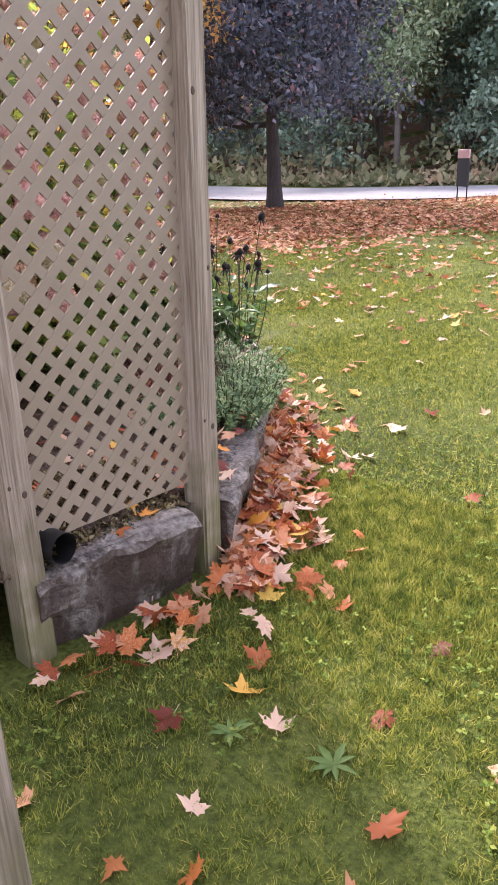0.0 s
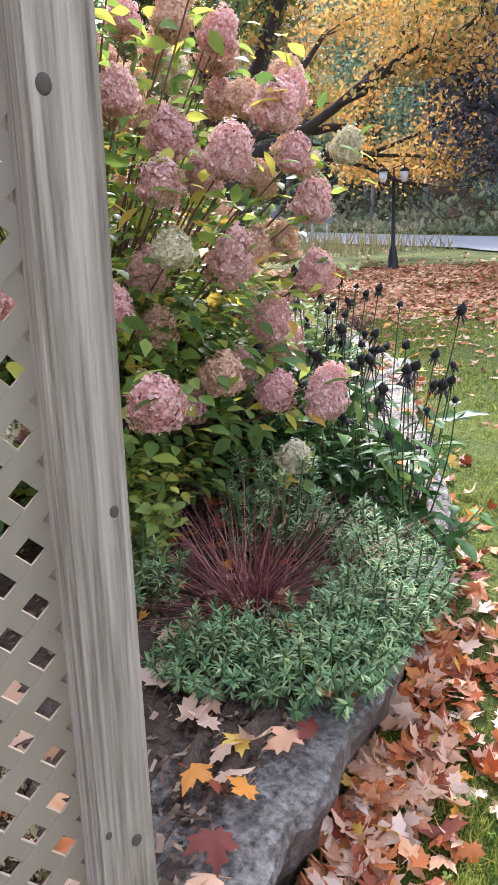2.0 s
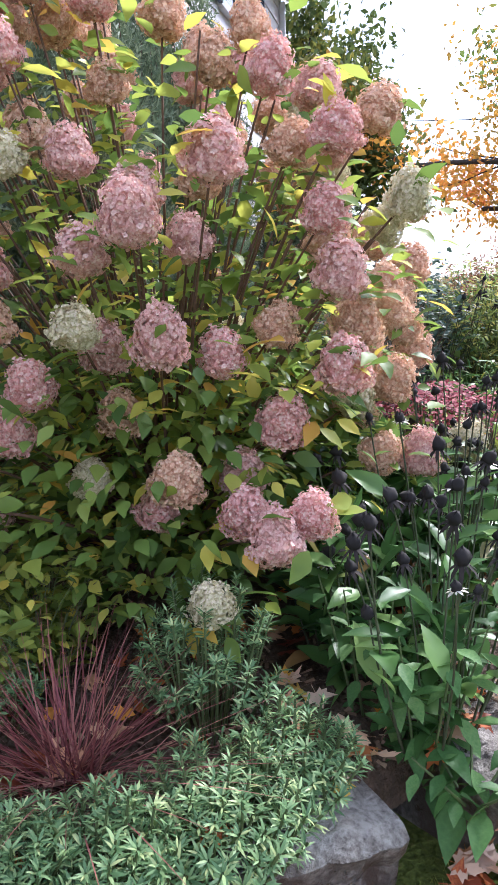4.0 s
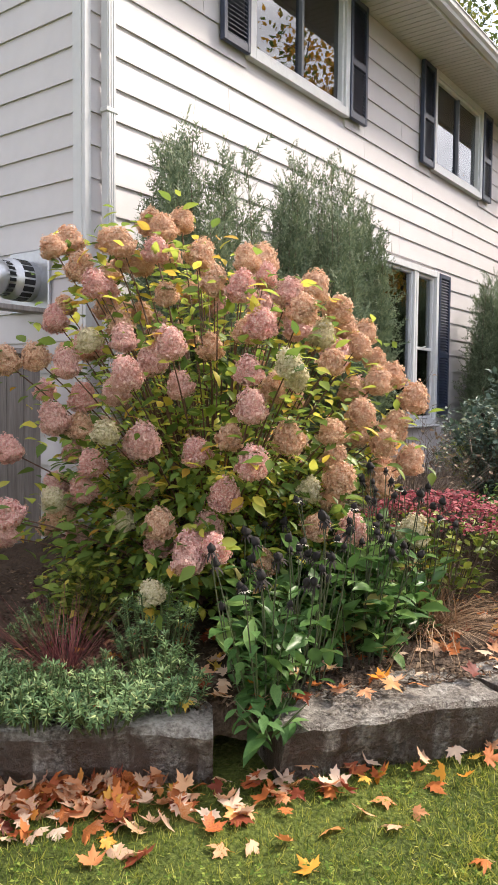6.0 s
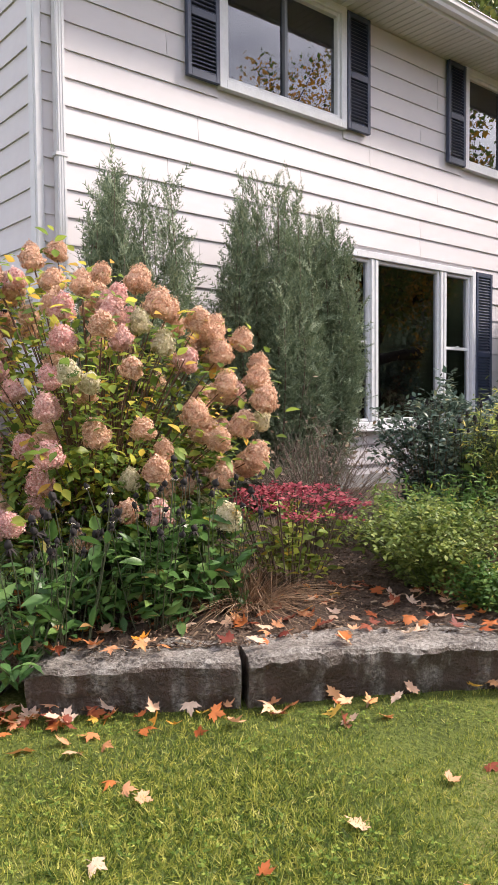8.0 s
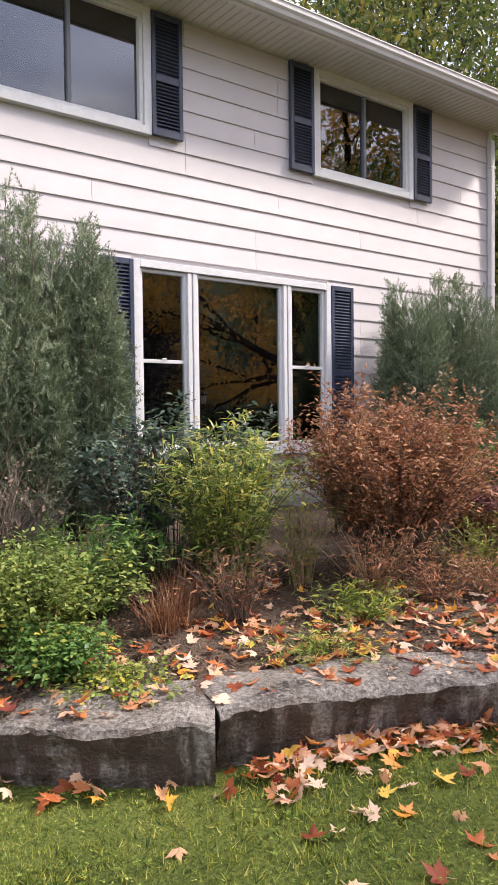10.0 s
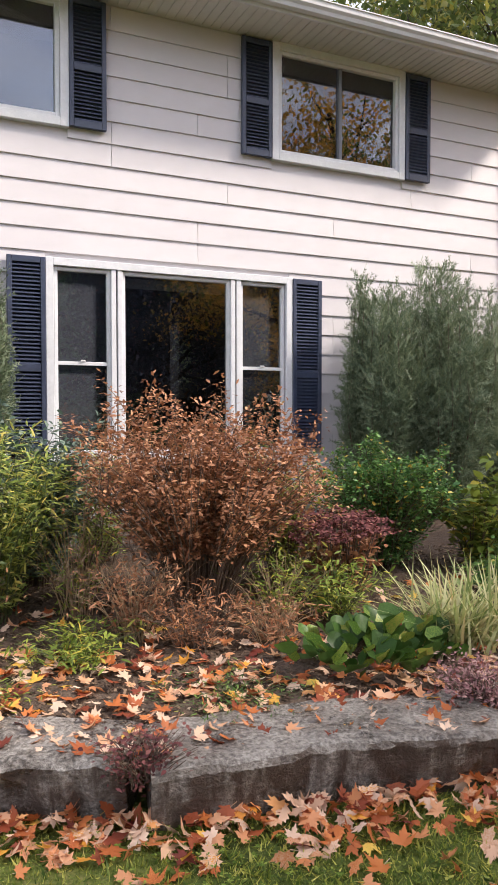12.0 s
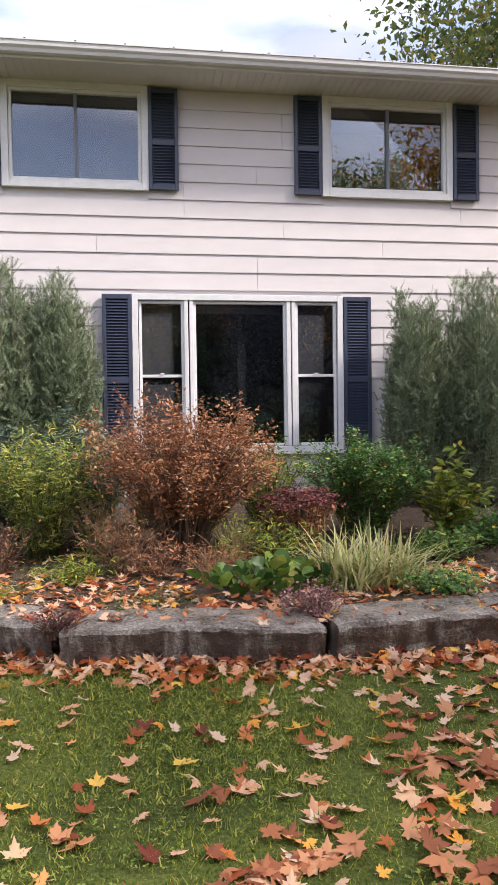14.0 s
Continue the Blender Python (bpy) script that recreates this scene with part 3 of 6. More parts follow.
# ---------------------------------------------------------------- retaining stones
def stone(pts, depth, top, seed, label, base=-.12, overhang=.02):
    """A rough split limestone block laid along the given front line."""
    P = np.array(pts, float)
    seg = np.r_[0, np.cumsum(np.linalg.norm(np.diff(P, axis=0), axis=1))]
    n = max(int(seg[-1] / .028), 6)
    u = np.linspace(0, seg[-1], n)
    C = np.stack([np.interp(u, seg, P[:, 0]), np.interp(u, seg, P[:, 1])], 1)
    for _ in range(4):
        C[1:-1] = (C[:-2] + C[1:-1] * 2 + C[2:]) / 4
    T = np.gradient(C, axis=0)
    T /= np.linalg.norm(T, axis=1, keepdims=True)
    IN = np.stack([-T[:, 1], T[:, 0]], 1)
    prof = [(depth, base), (depth, top * .6), (depth - .01, top - .02)]
    prof += [(depth * (1 - k / 9), top) for k in range(1, 9)]
    prof += [(.028, top - .002), (.008, top - .012), (-overhang * .4, top - .035)]
    prof += [(-overhang * .3 + .012 * k, top - .035 - (top - base - .035) * k / 8) for k in range(1, 9)]
    m = len(prof)
    V = []
    for i in range(n):
        e = min(i, n - 1 - i) / 3
        pinch = min(1, .955 + .045 * e)
        for k, (d, z) in enumerate(prof):
            q = Vector((C[i, 0], C[i, 1], z))
            big = noise.noise(Vector((q.x * 1.6 + seed * 7, q.y * 1.6, d * 2.2)))
            f1 = noise.noise(Vector((q.x * 6 + seed, q.y * 6, z * 5 + d * 6)))
            f2 = noise.noise(Vector((q.x * 19, q.y * 19 + seed, z * 15 + d * 19)))
            f3 = noise.noise(Vector((q.x * 3, q.y * 3, z * 26 + seed)))
            front = k > 10
            dd = d + ((.016 * f1 + .014 * f2 + .014 * f3 - .008) if front else 0) + .018 * big
            zz = z + (0 if z < .05 else (.015 * big + .011 * f1 + .010 * f2 if k > 1 else 0))
            zz = base + (zz - base) * pinch
            V.append((C[i, 0] + IN[i, 0] * dd, C[i, 1] + IN[i, 1] * dd, zz))
    F = [(i * m + k, (i + 1) * m + k, (i + 1) * m + k + 1, i * m + k + 1) for i in range(n - 1) for k in range(m - 1)]
    F += [tuple(range(m))[::-1], tuple((n - 1) * m + k for k in range(m))]
    me = mesh_from("retaining_stone", V, F, False)
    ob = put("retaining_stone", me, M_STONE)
    return tagged(ob, label, "stone", "edging stones of the flower bed")


stone([(1.085, 3.53), (1.055, 3.27), (1.035, 2.965)], .13, .285, 1, "mossy weathered stone block under the lattice screen")
stone([(1.06, 2.77), (1.25, 2.49), (1.48, 2.18), (1.72, 1.86), (2.05, 1.47)], .42, .25, 2, "dark grey flat-topped stone with wet sheen", overhang=.01)
stone([(2.22, 1.28), (2.6, 1.01), (3.01, .72)], .42, .25, 3, "long split limestone slab edging the flower bed")
stone([(3.04, .70), (3.65, .35), (4.13, .03)], .36, .26, 4, "straight grey stone slab streaked with damp")
stone([(4.15, .0), (4.53, -.33), (4.84, -.54)], .55, .28, 5, "broad flat limestone slab, chipped at the edge")
stone([(4.93, -.44), (5.5, -.62), (5.9, -.80), (6.28, -1.0)], .45, .29, 6, "pale flat limestone slab with a rough face")
stone([(6.35, -1.10), (6.65, -1.17), (7.0, -1.19), (7.3, -1.28), (7.65, -1.36), (7.92, -1.36)], .50, .30, 7, "long dark slab with rust streaks on its face")
stone([(7.99, -1.38), (8.5, -1.35), (9.1, -1.30)], .48, .31, 8, "layered dark stone slab littered with leaves")
stone([(9.16, -1.28), (9.8, -1.08), (10.3, -.88)], .45, .31, 9, "grey stone slab edging the flower bed")
stone([(10.36, -.86), (11.0, -.5), (11.5, -.2)], .45, .3, 10, "grey stone slab edging the flower bed")

# ---------------------------------------------------------------- house
WY, XL, XR = 3.82, 3.525, 12.80
Z0, ZT = .62, 5.68
OPEN = {"w1": (5.37, 7.06, 4.41, 5.62), "w2": (9.32, 11.02, 4.41, 5.62), "pw": (6.88, 9.51, 1.15, 3.08)}


def wall_with_openings(name, x0, x1, z0, z1, y0, y1, opens, label):
    """Slab with openings cut through: built from the blocks between them."""
    xs = sorted({x0, x1, *[v for o in opens for v in o[:2]]})
    zs = sorted({z0, z1, *[v for o in opens for v in o[2:]]})
    bm = bmesh.new()
    for a, b in zip(xs, xs[1:]):
        for c, d in zip(zs, zs[1:]):
            mx, mz = (a + b) / 2, (c + d) / 2
            if not any(o[0] < mx < o[1] and o[2] < mz < o[3] for o in opens):
                box_bm(a, y0, c, b, y1, d, bm=bm)
    bmesh.ops.remove_doubles(bm, verts=bm.verts, dist=1e-4)
    ob = part(name, bm, M_SIDING, None)
    return tagged(ob, label, "wall", kind="structure")


wall_front = wall_with_openings("wall_front", XL + .02, XR - .02, -.1, ZT, WY + .03, WY + .2, list(OPEN.values()), "white clapboard front wall of the two-storey house")
wall_side = box("wall_side", (XL + .03, WY + .2, -.1, XL + .2, 11, ZT), M_SIDING)
tagged(wall_side, "white clapboard side wall of the house in shade", "wall", kind="structure")
wall_east = box("wall_east", (XR - .2, WY + .2, -.1, XR - .02, 11, ZT), M_SIDING)
tagged(wall_east, "white end wall of the house", "wall", kind="structure")
wall_back = box("wall_back", (XL + .2, 10.8, -.1, XR - .2, 11, ZT), M_SIDING)
tagged(wall_back, "plain back wall of the house", "wall", kind="structure")
foundation = box("foundation", (XL - .0, WY + .005, -.1, XR + .0, WY + .028, .6), plain("concrete_foundation", (.3, .29, .28), .85))
tagged(foundation, "grey concrete foundation behind the plants", "foundation", kind="structure")

COURSE = .2235


def board_mesh(length, axis):
    """One lapped siding board: bottom edge proud, top tucked in, thin butt edge."""
    pr = [(0, 0), (-.026, 0), (-.026, .012), (-.010, COURSE + .012), (0, COURSE + .012)]
    V = [(0, d, z) for d, z in pr] + [(length, d, z) for d, z in pr]
    F = [(1, 6, 7, 2), (2, 7, 8, 3), (0, 5, 6, 1), (3, 8, 9, 4), (4, 3, 2, 1, 0), (5, 6, 7, 8, 9)]
    if axis == "y":
        V = [(d, -x, z) for x, d, z in V]
    return mesh_from("siding_board", V, F)


n_course = int((ZT - Z0) / COURSE) + 1
z_first = 4.066 - COURSE * int((4.066 - Z0) / COURSE)
board_rng = np.random.default_rng(3)
cache = {}
for i in range(n_course):
    z = z_first + i * COURSE
    if z > ZT - .08:
        break
    spans = [(XL + .052, XR - .08)]
    for o in OPEN.values():
        if o[2] - .02 < z + COURSE * .5 < o[3] + .06:
            spans = [q for a, b in spans for q in (((a, o[0] - .02), (o[1] + .02, b)) if a < o[0] < b else ((a, b),))]
    for a, b in spans:
        cuts, x = [a], a
        x = (3.86, 5.12, 6.44, 4.78)[(i * 3 + i // 4) % 4]
        while x < b - .4:
            if x > a + .4:
                cuts.append(x)
            x += 3.66
        cuts.append(b)
        for c, d in zip(cuts, cuts[1:]):
            ln = round(d - c - .004, 3)
            if ln not in cache:
                cache[ln] = board_mesh(ln, "x")
            ob = put("siding_board", cache[ln], M_SIDING, wall_front)
            ob.location = (c, WY + .03, z)
side_me = board_mesh(7.0, "y")
for i in range(n_course):
    z = z_first + i * COURSE
    if z < ZT - .08:
        ob = put("siding_board", side_me, M_SIDING, wall_side)
        ob.location = (XL + .03, 10.92, z)

corner = part("corner_trim", box_bm(XL - .012, WY - .012, Z0 - .05, XL + .048, WY + .02, ZT, .004), M_TRIM, wall_front)
corner2 = part("corner_trim", box_bm(XL - .016, WY + .022, Z0 - .05, XL + .012, WY + .11, ZT, .004), M_TRIM, wall_side)
corner3 = part("corner_trim", box_bm(XR - .075, WY - .012, Z0 - .05, XR + .012, WY + .02, ZT, .004), M_TRIM, wall_front)


def downspout(x, y):
    t = thing("downspout", (x, y, 0), "white ribbed metal downspout at the house corner", "downspout")
    bm = bmesh.new()
    box_bm(-.04, -.03, .5, .04, .03, 5.5, bm=bm)
    for k in (-.022, 0, .022):
        box_bm(k - .006, -.036, .5, k + .006, -.030, 5.5, bm=bm)
    part("pipe", bm, M_TRIM, t)
    for z in (1.6, 3.4, 5.1):
        part("strap", box_bm(-.055, -.04, z, .055, .032, z + .03, .003), M_TRIM, t)
    return t


downspout(3.700, WY - .045)
downspout(XR - .06, WY - .045)

# eaves: soffit with grooves, fascia, gutter, roof
EY = WY - .60
bm = bmesh.new()
box_bm(XL - .3, EY, 5.655, XR + .3, WY + .03, 5.675, bm=bm)
gx = XL - .25
while gx < XR + .3:
    box_bm(gx, EY + .01, 5.647, gx + .085, WY - .02, 5.656, bm=bm)
    gx += .10
soffit = part("soffit", bm, M_SOFFIT, None)
tagged(soffit, "cream grooved soffit under the eaves", "soffit", kind="structure")
fascia = box("fascia", (XL - .3, EY - .025, 5.63, XR + .3, EY - .002, 5.80), M_TRIM, bevel=.003)
tagged(fascia, "white fascia board", "fascia", kind="structure")
pr = [(0, 0), (-.075, 0), (-.085, .035), (-.11, .06), (-.115, .105), (-.125, .11), (-.125, .12), (-.11, .12), (-.10, .115), (-.075, .06), (-.065, .012), (-.006, .012), (-.006, .12), (0, .12)]
GV = [(x, EY - .028 + d, 5.665 + z) for x in (XL - .32, XR + .32) for d, z in pr]
k = len(pr)
gut = put("gutter", mesh_from("gutter", GV, [(i, (i + 1) % k, k + (i + 1) % k, k + i) for i in range(k)] + [tuple(range(k)), tuple(range(2 * k - 1, k - 1, -1))]), M_TRIM)
tagged(gut, "white metal gutter along the eaves", "gutter", kind="structure")
nails = thing("gutter_clips", (0, EY - .14, 5.79), "small gutter clips along the top edge", "clip", kind="structure")
clip_me = bpy.data.meshes.new("clip")
cb = box_bm(-.012, -.004, -.004, .012, .10, .012, .002)
cb.to_mesh(clip_me)
cb.free()
for gx in np.arange(XL, XR, .55):
    put("clip", clip_me, M_BLACK, nails).location = (gx, 0, .0)
rf = [(XL - .35, EY - .06, 5.80), (XR + .35, EY - .06, 5.80), (XR + .35, 7.4, 7.35), (XL - .35, 7.4, 7.35), (XL - .35, 11.5, 5.75), (XR + .35, 11.5, 5.75)]
RV = rf + [(a, b, c - .03) for a, b, c in rf]
roof = put("roof", mesh_from("roof", RV, [(0, 1, 2, 3), (3, 2, 5, 4), (6, 9, 8, 7), (9, 10, 11, 8), (0, 6, 7, 1), (4, 5, 11, 10), (0, 3, 9, 6), (3, 4, 10, 9), (1, 7, 8, 2), (2, 8, 11, 5)]), M_ROOF)
tagged(roof, "dark shingled low-pitched roof", "roof", kind="structure")
gv = [(x, y, z) for x in (XL + .05, XL + .2) for y, z in ((WY, ZT), (11, ZT), (7.4, 7.3))]
gab = put("gable_wall", mesh_from("gable_wall", gv, [(0, 1, 2), (5, 4, 3), (0, 3, 4, 1), (1, 4, 5, 2), (2, 5, 3, 0)]), M_SIDING)
tagged(gab, "white gable end under the roof", "wall", kind="structure")
# added floors and partitions that close the rooms; near-black colour stands for shade
for nm, d, lb in (("floor", (XL + .2, WY + .2, .45, XR - .2, 10.8, .6), "room floor behind the windows, coloured near-black as shade"),
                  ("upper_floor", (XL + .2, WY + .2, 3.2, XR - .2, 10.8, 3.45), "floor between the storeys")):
    tagged(box(nm, d, M_SHADEIN), lb, "floor", kind="structure")
tagged(box("ceiling", (XL + .2, WY + .2, 5.68, XR - .2, 10.8, 5.72), M_SHADEIN), "plain ceiling of the upper rooms, coloured near-black as shade", "ceiling", kind="structure")
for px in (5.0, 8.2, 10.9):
    tagged(box("wall_partition", (px, WY + .22, .6, px + .1, 8, 3.2), M_SHADEIN), "added inner partition wall, coloured near-black as shade", "wall", kind="structure")
tagged(box("wall_room_back", (XL + .2, 8.0, .6, XR - .2, 8.1, 5.68), M_SHADEIN), "added inner wall behind the glass, coloured near-black as shade", "wall", kind="structure")


def frame_ring(name, x0, x1, z0, z1, y0, y1, w, mat, parent, bevel=.004, label=""):
    bm = bmesh.new()
    for d in ((x0, y0, z0, x0 + w, y1, z1), (x1 - w, y0, z0, x1, y1, z1), (x0 + w, y0, z0, x1 - w, y1, z0 + w), (x0 + w, y0, z1 - w, x1 - w, y1, z1)):
        b2 = box_bm(*d, bevel=bevel)
        me = bpy.data.meshes.new("tmp")
        b2.to_mesh(me)
        b2.free()
        bm.from_mesh(me)
        bpy.data.meshes.remove(me)
    return part(name, bm, mat, parent, label)


def pane(x0, x1, z0, z1, y, parent):
    p = part("pane", box_bm(x0, y, z0, x1, y + .006, z1), M_GLASS, parent)
    p.visible_shadow = False
    return p


def slider_window(name, o, label):
    x0, x1, z0, z1 = o
    t = thing(name, (0, 0, 0), label, "window", "upstairs windows", "structure")
    frame_ring("casing", x0 - .03, x1 + .03, z0 - .035, z1 + .03, WY - .045, WY + .028, .085, M_VINYL, t)
    frame_ring("window_frame", x0 + .057, x1 - .057, z0 + .05, z1 - .055, WY - .02, WY + .06, .04, M_VINYL, t)
    xm = (x0 + x1) / 2
    part("meeting_rail", box_bm(xm - .02, WY - .018, z0 + .095, xm + .02, WY + .05, z1 - .1, .003), plain("dark_sash", (.16, .17, .2), .4), t)
    pane(x0 + .10, xm - .02, z0 + .092, z1 - .097, WY + .02, t)
    pane(xm + .02, x1 - .10, z0 + .092, z1 - .097, WY + .032, t)
    part("blind", box_bm(x0 + .1, WY + .16, z1 - .38, x1 - .1, WY + .165, z1 - .09), plain("dim_blind", (.09, .09, .10), .8), t)
    return t


slider_window("window_1", OPEN["w1"], "upstairs sliding window with white frame reflecting clouds")
slider_window("window_2", OPEN["w2"], "upstairs sliding window with white frame reflecting branches")


def picture_window():
    x0, x1, z0, z1 = OPEN["pw"]
    t = thing("window_3", (0, 0, 0), "large white picture window with two double-hung flankers", "window", kind="structure")
    frame_ring("casing", x0 - .03, x1 + .03, z0 - .03, z1 + .03, WY - .05, WY + .028, .075, M_VINYL, t)
    part("window_sill", box_bm(x0 - .05, WY - .09, z0 - .06, x1 + .05, WY + .0, z0 - .032, .005), M_VINYL, t)
    cuts = [x0 + .055, x0 + .668, x1 - .658, x1 - .055]
    for c in cuts[1:3]:
        for dx in (-.055, .012):
            part("mullion", box_bm(c + dx, WY - .04, z0 + .045, c + dx + .05, WY + .05, z1 - .045, .004), M_VINYL, t)
    zm = (z0 + z1) / 2 - .02
    for a, b, hung in ((cuts[0], cuts[1] - .055, True), (cuts[1] + .062, cuts[2] - .055, False), (cuts[2] + .062, cuts[3], True)):
        frame_ring("sash", a, b, z0 + .05, z1 - .05, WY - .01, WY + .05, .035, M_VINYL, t)
        if hung:
            part("meeting_rail", box_bm(a + .035, WY - .005, zm - .018, b - .035, WY + .045, zm + .018, .003), M_VINYL, t)
            pane(a + .03, b - .03, z0 + .08, zm, WY + .012, t)
            pane(a + .03, b - .03, zm, z1 - .08, WY + .026, t)
            part("insect_screen", box_bm(a + .036, WY + .04, z0 + .086, b - .036, WY + .043, z1 - .086), M_SCREEN, t, "grey mesh screen")
            part("latch", box_bm((a + b) / 2 - .025, WY - .02, zm + .018, (a + b) / 2 + .025, WY + .0, zm + .034, .004), M_VINYL, t)
        else:
            pane(a + .03, b - .03, z0 + .08, z1 - .08, WY + .02, t)
    part("roller_blind", box_bm(cuts[1] + .1, WY + .12, z1 - .19, cuts[2] - .1, WY + .13, z1 - .09), M_CURT, t)
    return t


picture_window()

# shutters: frame, middle rail and tilted slats
slat_me = {}


def shutter(x0, x1, z0, z1, mid):
    t = thing("shutter", ((x0 + x1) / 2, WY - .03, z0), "dark slate-blue louvred window shutter", "shutter", "window shutters")
    w, h = x1 - x0, z1 - z0
    for nm, d in (("stile", (-w / 2, -.03, 0, -w / 2 + .045, .02, h)), ("stile", (w / 2 - .045, -.03, 0, w / 2, .02, h)),
                  ("rail", (-w / 2 + .045, -.028, 0, w / 2 - .045, .018, .07)), ("rail", (-w / 2 + .045, -.028, h - .06, w / 2 - .045, .018, h)),
                  ("rail", (-w / 2 + .045, -.028, mid - .035, w / 2 - .045, .018, mid + .035))):
        part(nm, box_bm(*d, bevel=.004), M_SHUT, t)
    part("backing", box_bm(-w / 2 + .04, .012, .02, w / 2 - .04, .018, h - .02), M_SHUT, t)
    key = round(w, 2)
    if key not in slat_me:
        a = w / 2 - .045
        slat_me[key] = mesh_from("slat", [(-a, -.024, -.016), (a, -.024, -.016), (a, .01, .014), (-a, .01, .014), (-a, -.024, -.010), (a, -.024, -.010), (a, .01, .020), (-a, .01, .020)],
                                 [(0, 1, 2, 3), (7, 6, 5, 4), (0, 4, 5, 1), (3, 2, 6, 7), (0, 3, 7, 4), (1, 5, 6, 2)])
    for lo, hi in ((.07, mid - .035), (mid + .035, h - .06)):
        n = int((hi - lo) / .036)
        for i in range(n):
            put("slat", slat_me[key], M_SHUT, t).location = (0, 0, lo + (i + .5) * (hi - lo) / n)
    return t


for x0, x1 in ((4.965, 5.335), (7.09, 7.455), (8.925, 9.285), (11.055, 11.41)):
    shutter(x0, x1, 4.385, 5.625, .58)
for x0, x1 in ((6.49, 6.845), (9.545, 9.91)):
    shutter(x0, x1, 1.215, 3.10, .82)


# round flue vent on the side wall
def flue():
    t = thing("flue_vent", (XL - .0, 4.40, 2.27), "round galvanised flue vent cap on a square plate", "vent")
    part("plate", box_bm(-.03, -.22, -.22, -.002, .22, .22, .006), M_METAL, t)
    for nm, pf in (("cap", [(.0, .36), (.115, .36), (.125, .35), (.125, .29)]), ("drum", [(.10, .29), (.10, .21), (.145, .21), (.145, .03), (.10, .03), (.10, .0)])):
        V, F = lathe(pf, 28)
        ob = put(nm, mesh_from(nm, np.stack([-V[:, 2], V[:, 0], V[:, 1]], 1), F, False), M_METAL, t)
    for k in range(18):
        a = k * 2 * math.pi / 18
        b = box_bm(-.275, -.012, .120, -.225, .012, .124)
        bmesh.ops.rotate(b, verts=b.verts, cent=(0, 0, 0), matrix=Matrix.Rotation(a, 3, "X"))
        part("vent_slot", b, M_BLACK, t)
        b = box_bm(-.17, -.018, .143, -.08, .018, .147)
        bmesh.ops.rotate(b, verts=b.verts, cent=(0, 0, 0), matrix=Matrix.Rotation(a, 3, "X"))
        part("vent_slot", b, M_BLACK, t)
    return t


flue()

# ---------------------------------------------------------------- lattice screen and fences
def lattice_mesh(wid, z0, z1, pitch, lath, th, single=False):
    """Diagonal laths, two layers, clipped to the panel."""
    bm = bmesh.new()
    out_bms = []
    h = z1 - z0
    for layer, sg in ((0, 1), (1, -1)):
        n = int((wid + h) / pitch) + 3
        for i in range(-1, n):
            c = i * pitch
            half = lath / math.sqrt(2)
            # strip along direction (1, sg) in the panel's plane
            def clip(poly, f):
                out = []
                for a, b in zip(poly, poly[1:] + poly[:1]):
                    fa, fb = f(a), f(b)
                    if fa >= 0:
                        out.append(a)
                    if fa * fb < 0:
                        s = fa / (fa - fb)
                        out.append((a[0] + (b[0] - a[0]) * s, a[1] + (b[1] - a[1]) * s))
                return out
            if sg > 0:
                poly = [(c - half - h - 1, -1), (c + half - h - 1, -1), (c + half + 1, h + 1), (c - half + 1, h + 1)]
            else:
                poly = [(c - half + 1, -1), (c + half + 1, -1), (c + half - h - 1, h + 1), (c - half - h - 1, h + 1)]
            for f in (lambda p: p[0], lambda p: wid - p[0], lambda p: p[1], lambda p: h - p[1]):
                if len(poly) >= 3:
                    poly = clip(poly, f)
            if len(poly) < 3:
                continue
            y0 = layer * .0018
            if single:
                bm = bmesh.new()
                out_bms.append(bm)
            lo = [bm.verts.new((p[0], y0, z0 + p[1])) for p in poly]
            hi = [bm.verts.new((p[0], y0 + th, z0 + p[1])) for p in poly]
            bm.faces.new(lo)
            bm.faces.new(hi[::-1])
            for k in range(len(poly)):
                k2 = (k + 1) % len(poly)
                bm.faces.new((lo[k2], lo[k], hi[k], hi[k2]))
    for b in out_bms or [bm]:
        bmesh.ops.recalc_face_normals(b, faces=b.faces)
    return out_bms if single else bm


M_KNOT = plain("dark_knot", (.09, .065, .05), .85)


def wood_post(x, y, h, w, rot, label, d=None, lean=(0, 0)):
    d = d or w
    t = box_bm(-w / 2, -d / 2, -.3, w / 2, d / 2, h)
    bmesh.ops.bevel(t, geom=[e for e in t.edges if abs(e.verts[0].co.z - e.verts[1].co.z) > .1], offset=.008, segments=2, affect="EDGES")
    bmesh.ops.subdivide_edges(t, edges=[e for e in t.edges if abs(e.verts[0].co.z - e.verts[1].co.z) > .1], cuts=14)
    for v in t.verts:
        v.co.x += .003 * noise.noise(Vector((v.co.x * 9 + x, v.co.y * 9, v.co.z * 2.2)))
        v.co.y += .003 * noise.noise(Vector((v.co.y * 9, v.co.x * 9 + y, v.co.z * 2.2 + 9)))
    ob = part("fence_post", t, M_WOOD, None)
    ob.location = (x, y, 0)
    for kz, ky, s in ((1.5, .02, .011), (.52, -.015, .010), (.55, .025, .006), (1.02, -.02, .008), (1.95, .0, .010)):
        V, F = lathe([(0, .0012), (.6, .0012), (1, .0006), (1.15, -.001)], 14)
        V = V * [s * .7, s * .9, 1]
        put("knot", mesh_from("knot", np.stack([-w / 2 - V[:, 2] - .0012, V[:, 0] + ky, V[:, 1] + kz], 1), F), M_KNOT, ob)
    ob.rotation_euler = (radians(lean[1]), radians(lean[0]), radians(rot))
    return tagged(ob, label, "post", "weathered fence posts")


